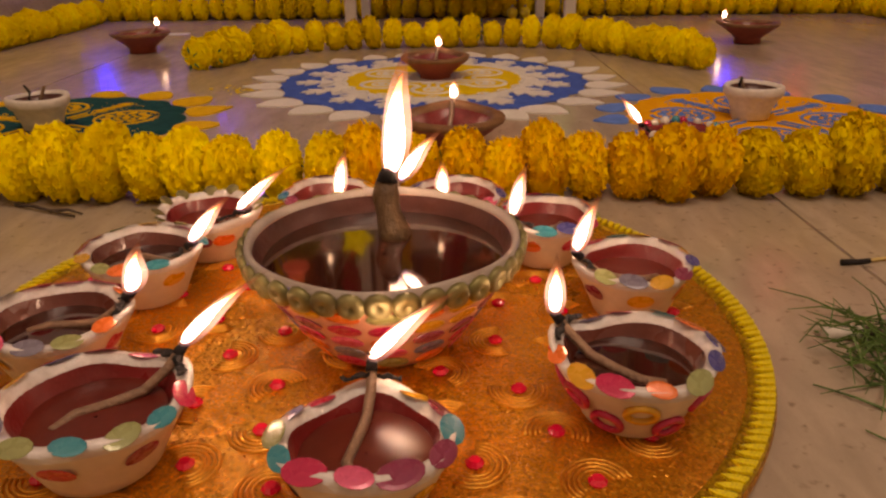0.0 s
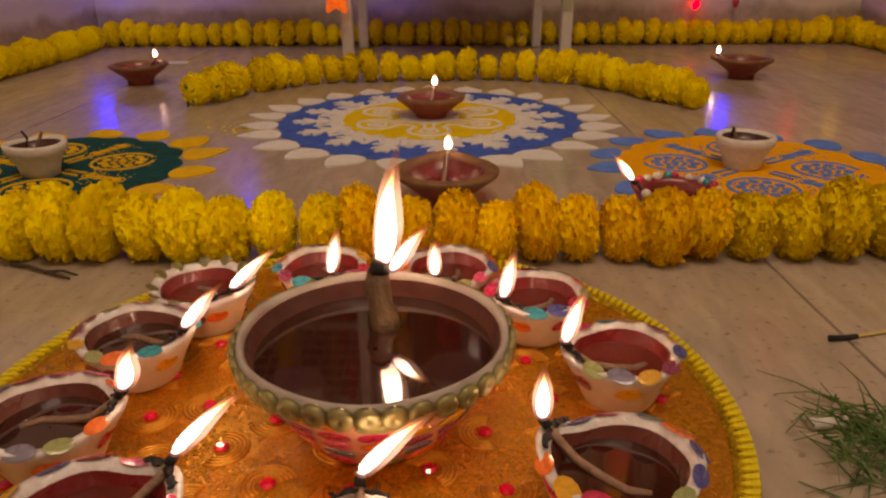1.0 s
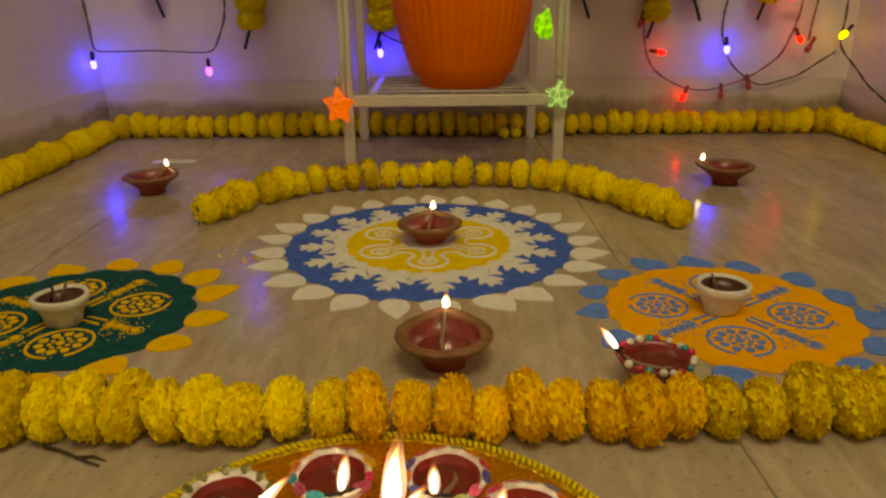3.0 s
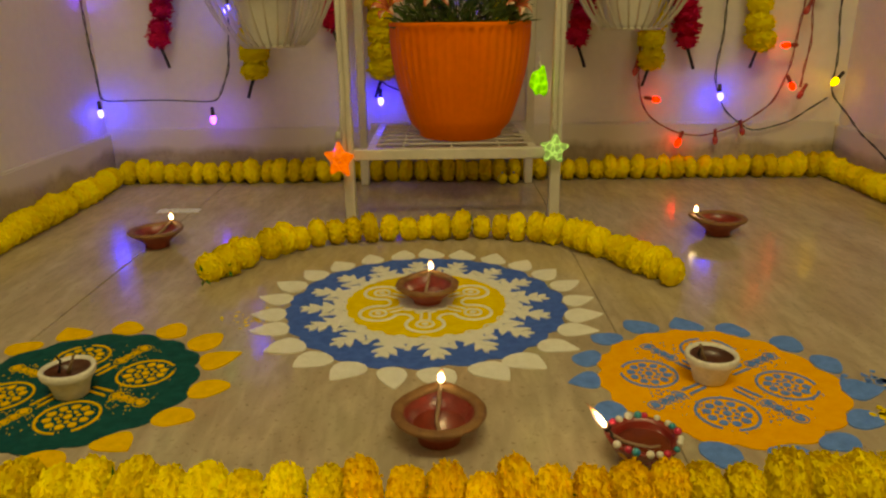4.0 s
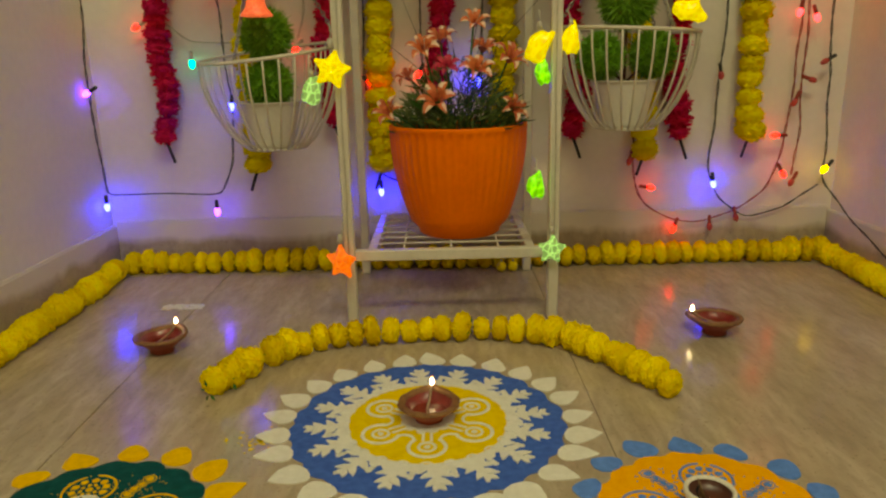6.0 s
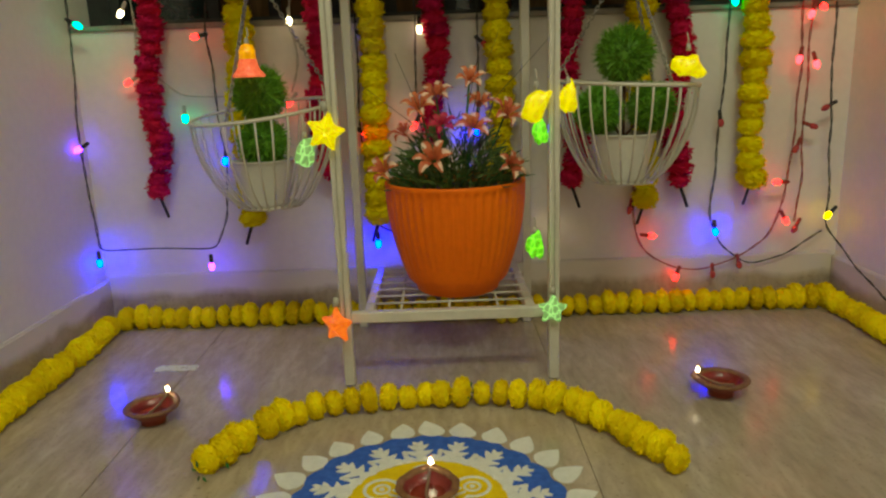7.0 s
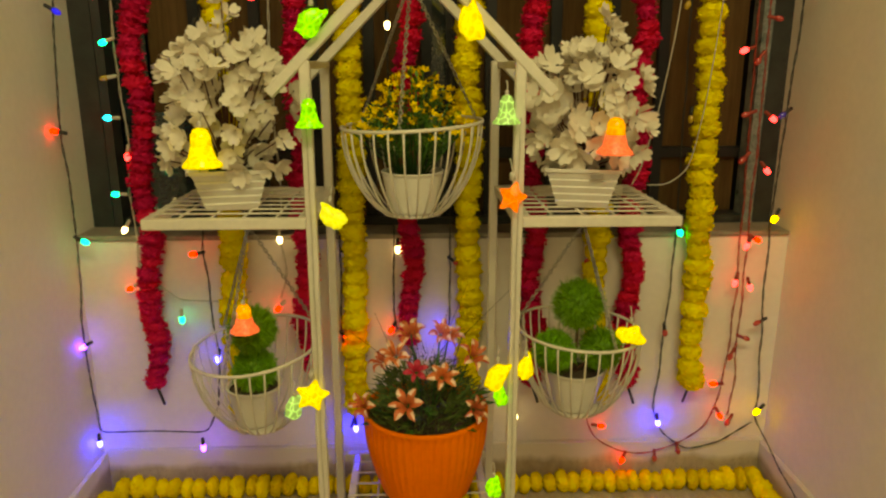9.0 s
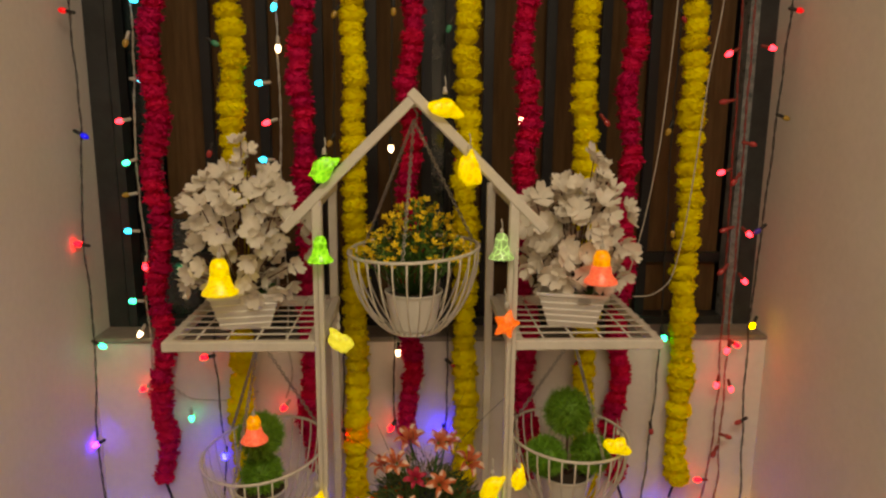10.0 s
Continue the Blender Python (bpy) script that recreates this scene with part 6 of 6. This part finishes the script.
light_string("white", [(-0.700, 1.95), (-0.690, 1.46), (-0.695, 1.28), (-0.705, 1.10), (-0.700, 0.94), (-0.695, 0.86), (-0.705, 0.77), (-0.700, 0.68), (-0.705, 0.60), (-0.62, 0.52), (-0.52, 0.515), (-0.45, 0.54)],
             ((-0.682, 1.463, "cyan", -70), (-0.704, 1.372, "yellow_off", 20), (-0.677, 1.289, "cyan", -80), (-0.730, 1.199, "pink", 80), (-0.722, 1.105, "green", 70), (-0.728, 1.030, "yellow_off", 80), (-0.730, 0.945, "cyan", 90), (-0.698, 0.861, "pink", 10),
              (-0.732, 0.775, "green", 90), (-0.722, 0.694, "warm", 30), (-0.724, 0.553, "red", 60), (-0.613, 0.475, "green", 0)), "pale wire with cyan and pink bulbs before the window", 2)
light_string("white", [(-0.375, 1.95), (-0.372, 1.45), (-0.368, 1.25), (-0.375, 1.05), (-0.365, 0.80), (-0.372, 0.66), (-0.36, 0.58), (-0.38, 0.52)],
             ((-0.374, 1.453, "cyan", 20), (-0.368, 1.364, "warm", 0), (-0.412, 1.286, "cyan", 85), (-0.399, 1.198, "pink", 70), (-0.410, 1.113, "cyan", 90), (-0.345, 1.014, "warm_off", -40), (-0.373, 0.668, "warm", 0), (-0.385, 0.50, "red", 40)),
             "pale wire with cyan and white bulbs before the window", 3)
light_string("black", [(-0.245, 1.95), (-0.24, 1.44), (-0.25, 1.15), (-0.235, 0.66), (-0.238, 0.43), (-0.215, 0.22), (-0.16, 0.20)],
             ((-0.240, 1.439, "yellow_off", 30), (-0.257, 1.153, "yellow_off", 30), (-0.212, 0.628, "blue", -60), (-0.226, 0.428, "red", -60), (-0.212, 0.183, "blue", 0)), "black wire with a few coloured bulbs", 4)
light_string("black", [(-0.115, 1.95), (-0.112, 1.45), (-0.118, 1.14), (-0.110, 0.64), (-0.113, 0.47), (-0.10, 0.42)],
             ((-0.108, 1.447, "yellow_off", 0), (-0.116, 1.142, "warm", 0), (-0.101, 0.642, "warm", 0), (-0.120, 0.442, "red", 30)), "black wire with warm white bulbs", 5)
light_string("black", [(0.02, 1.95), (0.015, 1.42), (0.025, 1.11), (0.022, 0.61), (0.02, 0.47), (0.015, 0.42)],
             ((0.017, 1.412, "green_off", 20), (0.038, 1.115, "red_off", -50), (0.035, 0.607, "red_off", -50), (0.012, 0.425, "blue", 0)), "black wire with mostly unlit bulbs", 6)
light_string("black", [(0.20, 1.95), (0.195, 1.43), (0.195, 1.21), (0.202, 0.70), (0.19, 0.42), (0.185, 0.22), (0.18, 0.14)],
             ((0.190, 1.425, "green_off", 40), (0.188, 1.208, "warm", 0), (0.216, 0.703, "cyan", -30), (0.185, 0.206, "warm", 0)), "black wire with white bulbs beside the post", 7)
light_string("black", [(0.555, 1.95), (0.552, 1.44), (0.548, 1.15), (0.556, 0.70), (0.548, 0.43), (0.535, 0.21), (0.56, 0.15), (0.63, 0.10), (0.72, 0.125), (0.79, 0.175)],
             ((0.556, 1.440, "red_off", -30), (0.537, 1.185, "yellow_off", 20), (0.565, 0.941, "yellow_off", 0), (0.562, 0.677, "green", -20), (0.546, 0.426, "pink_off", -10), (0.547, 0.184, "blue", -10)), "black wire looping down to the skirting", 8)
light_string("black", [(0.80, 1.95), (0.805, 1.47), (0.795, 1.22), (0.785, 0.94), (0.775, 0.70), (0.785, 0.45), (0.798, 0.24), (0.792, 0.20), (0.800, 0.180), (0.815, 1.60, 0.12), (0.820, 1.45, 0.06), (0.820, 1.30, 0.055)],
             ((0.818, 1.460, "red_dim", -80), (0.812, 1.218, "yellow_off", -70), (0.772, 0.948, "violet_off", 50), (0.782, 0.709, "yellow", 20), (0.770, 0.450, "red_off", 60), (0.796, 0.213, "yellow", 40)), "black wire with coloured bulbs down the corner", 9, 1.690)
RED_B = ((0.765, 1.377, "pink", -80), (0.667, 1.363, "pink", 60), (0.663, 1.254, "red_off", 80), (0.740, 1.156, "red_off", -80), (0.704, 1.066, "red_off", 30), (0.672, 1.089, "pink", 70), (0.690, 0.949, "red_off", 70), (0.752, 0.940, "pink", -50),
         (0.692, 0.846, "red_off", 40), (0.752, 0.822, "pink", -40), (0.744, 0.659, "red", -60), (0.722, 0.645, "pink", 20), (0.703, 0.554, "pink", 10), (0.740, 0.543, "pink", -20), (0.744, 0.411, "red_off", -70), (0.711, 0.364, "red_off", 20), (0.676, 0.291, "red", 90), (0.700, 0.205, "red", -30), (0.722, 0.185, "red_off", 25))
light_string("red", [(0.70, 1.95), (0.692, 1.47), (0.70, 1.10), (0.705, 0.84), (0.715, 0.55), (0.712, 0.40), (0.700, 0.26), (0.672, 0.165), (0.60, 0.118), (0.52, 0.092), (0.46, 0.100), (0.40, 0.130), (0.375, 0.165), (0.362, 0.22), (0.355, 0.45), (0.345, 0.80), (0.34, 1.30), (0.335, 1.95)],
             RED_B[:10] + ((0.402, 0.178, "red", -80), (0.461, 0.082, "red", 20), (0.545, 0.085, "red_off", -5), (0.604, 0.105, "red_off", -15), (0.332, 1.296, "pink_off", 60), (0.330, 1.418, "red_off", 60), (0.388, 1.204, "red_off", -40), (0.347, 0.610, "red_off", 40), (0.352, 0.240, "red_off", 10)), "red wire with red bulbs, sagging along the skirting", 10, 1.694)
light_string("red", [(0.72, 1.95), (0.718, 1.40), (0.722, 1.05), (0.725, 0.75), (0.728, 0.50), (0.725, 0.36), (0.735, 0.29), (0.722, 0.20)], RED_B[10:], "bundled red wire with small red bulbs", 11, 1.688)
# two loose pale cables by the end garland
for n, pts in enumerate((((0.53, 1.95), (0.515, 1.447), (0.498, 1.152), (0.471, 0.97), (0.439, 0.836), (0.42, 0.80)), ((0.64, 1.95), (0.62, 1.472), (0.596, 1.303), (0.581, 1.089), (0.57, 0.97), (0.547, 0.835), (0.50, 0.80), (0.455, 0.800)))):
    c = thing("loose_cable", pts[0][0], 1.625, 0.0, "thin pale cable hanging loosely before the window", "cable", "loose cables")
    P = [Vector((x - pts[0][0], 0.0, z)) for x, z in pts]
    fine = [a.lerp(b, k / 8) for a, b in zip(P, P[1:]) for k in range(8)] + [P[-1]]
    for _ in range(8):
        fine = [fine[0]] + [(fine[i - 1] + fine[i] * 2 + fine[i + 1]) / 4 for i in range(1, len(fine) - 1)] + [fine[-1]]
    part("wire", tube(bmesh.new(), fine, 0.0014, 5), M["wire_white"], c)


# ---- glowing ornaments on the stand ----
def ornament(kind, x, y, z, colour, size, rot, label, lean=0.0):
    t = thing("light_ornament", x, y, z, label, "light ornament", "ornaments on the light chain", rot)
    bm = bmesh.new()
    if kind == "star":
        pts = [((1.0 if k % 2 == 0 else 0.52) * math.sin(k * math.pi / 5 + lean), (1.0 if k % 2 == 0 else 0.52) * math.cos(k * math.pi / 5 + lean)) for k in range(10)]
        ring = [bm.verts.new((px * size, 0, pz * size)) for px, pz in pts]
        for sgn in (-1, 1):
            c = bm.verts.new((0, sgn * size * 0.42, 0))
            for k in range(10):
                f = (ring[k], ring[(k + 1) % 10], c)
                bm.faces.new(f if sgn > 0 else f[::-1])
        bmesh.ops.bevel(bm, geom=list(bm.edges), offset=size * 0.06, segments=2, affect="EDGES")
    elif kind == "bell":
        lathe(bm, [(0.515, 0.05), (0.66, -0.5), (0.95, -0.85), (0.98, -0.98), (0.85, -1.0), (0.1, -0.9)], 20, close=True)
        top = lathe(bmesh.new(), [(0.12, 0.95), (0.34, 0.85), (0.48, 0.55), (0.52, 0.05)], 20, close=True)
        for v in list(bm.verts) + list(top.verts):
            v.co *= size
        part("crown", top, LIT["amber"] if colour == "coral" else LIT[colour], t)
    else:
        k = {"shell": (0.62, 0.42, 1.0), "bird": (1.0, 0.5, 0.62)}[kind]
        bmesh.ops.create_icosphere(bm, subdivisions=3, radius=1.0)
        for v in bm.verts:
            p = v.co.copy()
            g = 1 + 0.16 * math.sin(9 * math.atan2(p.x, p.z + 1.3)) + 0.25 * noise.noise(p * 1.7 + Vector((x * 9, z * 7, 0)))
            v.co = Vector((p.x * k[0] * g * (1 - 0.35 * p.z), p.y * k[1] * g, p.z * k[2] * g)) * size
        bmesh.ops.rotate(bm, verts=bm.verts, cent=(0, 0, 0), matrix=Matrix.Rotation(lean, 3, "Y"))
    part("shade", bm, LIT[colour], t, smooth=kind != "star")
    part("cap", tube(bmesh.new(), [(0, 0, size * 0.85), (0, 0.002, size * 1.25)], size * 0.16, 8, 0.7), M["wire_white"], t)
    part("lead", tube(bmesh.new(), [(0, 0.002, size * 1.2), (0.002, 0.008, size * 1.5), (0.0, 0.012, size * 1.9)], 0.0011, 5), M["wire_white"], t)
    return t


ornament("star", -0.257, 1.306, 0.124, "orange", 0.040, -28, "orange star ornament glowing at the foot of post")
ornament("star", 0.120, 1.308, 0.138, "mint", 0.033, 8, "pale green crackled star ornament low on the post", 0.1)
ornament("star", -0.254, 1.308, 0.458, "yellow", 0.040, 10, "bright yellow star ornament on the post", 0.25)
ornament("shell", -0.292, 1.330, 0.425, "mint", 0.026, 10, "dim green glitter shell ornament beside the post", 0.5)
ornament("shell", 0.094, 1.312, 0.490, "yellow", 0.030, 0, "bright yellow shell ornament on the post", 0.7)
ornament("shell", 0.150, 1.330, 0.500, "yellow", 0.026, 30, "bright yellow shell ornament behind the post", 0.1)
ornament("shell", 0.101, 1.318, 0.447, "lime", 0.021, 20, "small lime green shell ornament on the post", 0.0)
ornament("shell", 0.091, 1.312, 0.255, "lime", 0.024, 0, "lime green shell ornament low on the post", 0.1)
ornament("bird", 0.362, 1.375, 0.545, "yellow", 0.029, 0, "bright yellow shell ornament on the basket's rim", 0.2)
ornament("bell", -0.395, 1.405, 0.580, "coral", 0.029, 0, "orange bell ornament glowing above the tilted basket")
ornament("shell", -0.225, 1.310, 1.128, "lime", 0.028, 0, "lime green shell ornament on the roof bar", 0.9)
ornament("bird", -0.008, 1.312, 1.236, "yellow", 0.029, 0, "bright yellow butterfly ornament on the roof bar", 0.1)
ornament("shell", 0.038, 1.310, 1.128, "yellow", 0.033, 0, "bright yellow long shell ornament on the roof bar", -0.05)
ornament("bell", -0.236, 1.306, 0.980, "lime", 0.025, 0, "lime green bell ornament at the top of post")
ornament("bell", 0.100, 1.310, 0.985, "mint", 0.025, 0, "dim green glitter bell ornament by the post")
ornament("shell", -0.206, 1.308, 0.802, "lemon", 0.027, 0, "pale yellow shell ornament at shelf height", -0.7)
ornament("star", 0.113, 1.308, 0.832, "orange", 0.036, 20, "orange star ornament at shelf height on post", 0.3)
ornament("bell", -0.434, 1.352, 0.918, "yellow", 0.036, 0, "bright yellow bell ornament lying in white blossoms")
ornament("bell", 0.302, 1.352, 0.936, "coral", 0.034, 0, "orange bell ornament glowing among white blossoms", 0.3)


# ---- small things by the back garland ----
for x in (0.058, 0.084):
    g = thing("gold_bauble", x, 1.640, 0.0, "small shiny gold bauble on the floor behind the stand", "bauble", "gold baubles")
    part("ball", lathe(bmesh.new(), [(0.001, 0.0), (0.006, 0.0012), (0.0105, 0.006), (0.012, 0.012), (0.0105, 0.018), (0.006, 0.0228), (0.002, 0.024)], 16, close=True), M["zari"], g)
    part("cap", tube(bmesh.new(), [(0, 0, 0.0235), (0, 0, 0.028)], 0.003, 8), M["chain"], g)
bm = bmesh.new()
rng = random.Random(19)
for k in range(170):
    x, y = -0.600 + rng.uniform(-0.040, 0.040), 1.440 + rng.uniform(-0.013, 0.013)
    dot(bm, x, y, rng.uniform(0.001, 0.0050), -0.0005, 0.0004 + 0.000003 * k, k, 7)
tagged(part("chalk_smear", bm, POW["white"], smooth=False), "faint smear of white powder on the floor", "powder", kind="stuff")
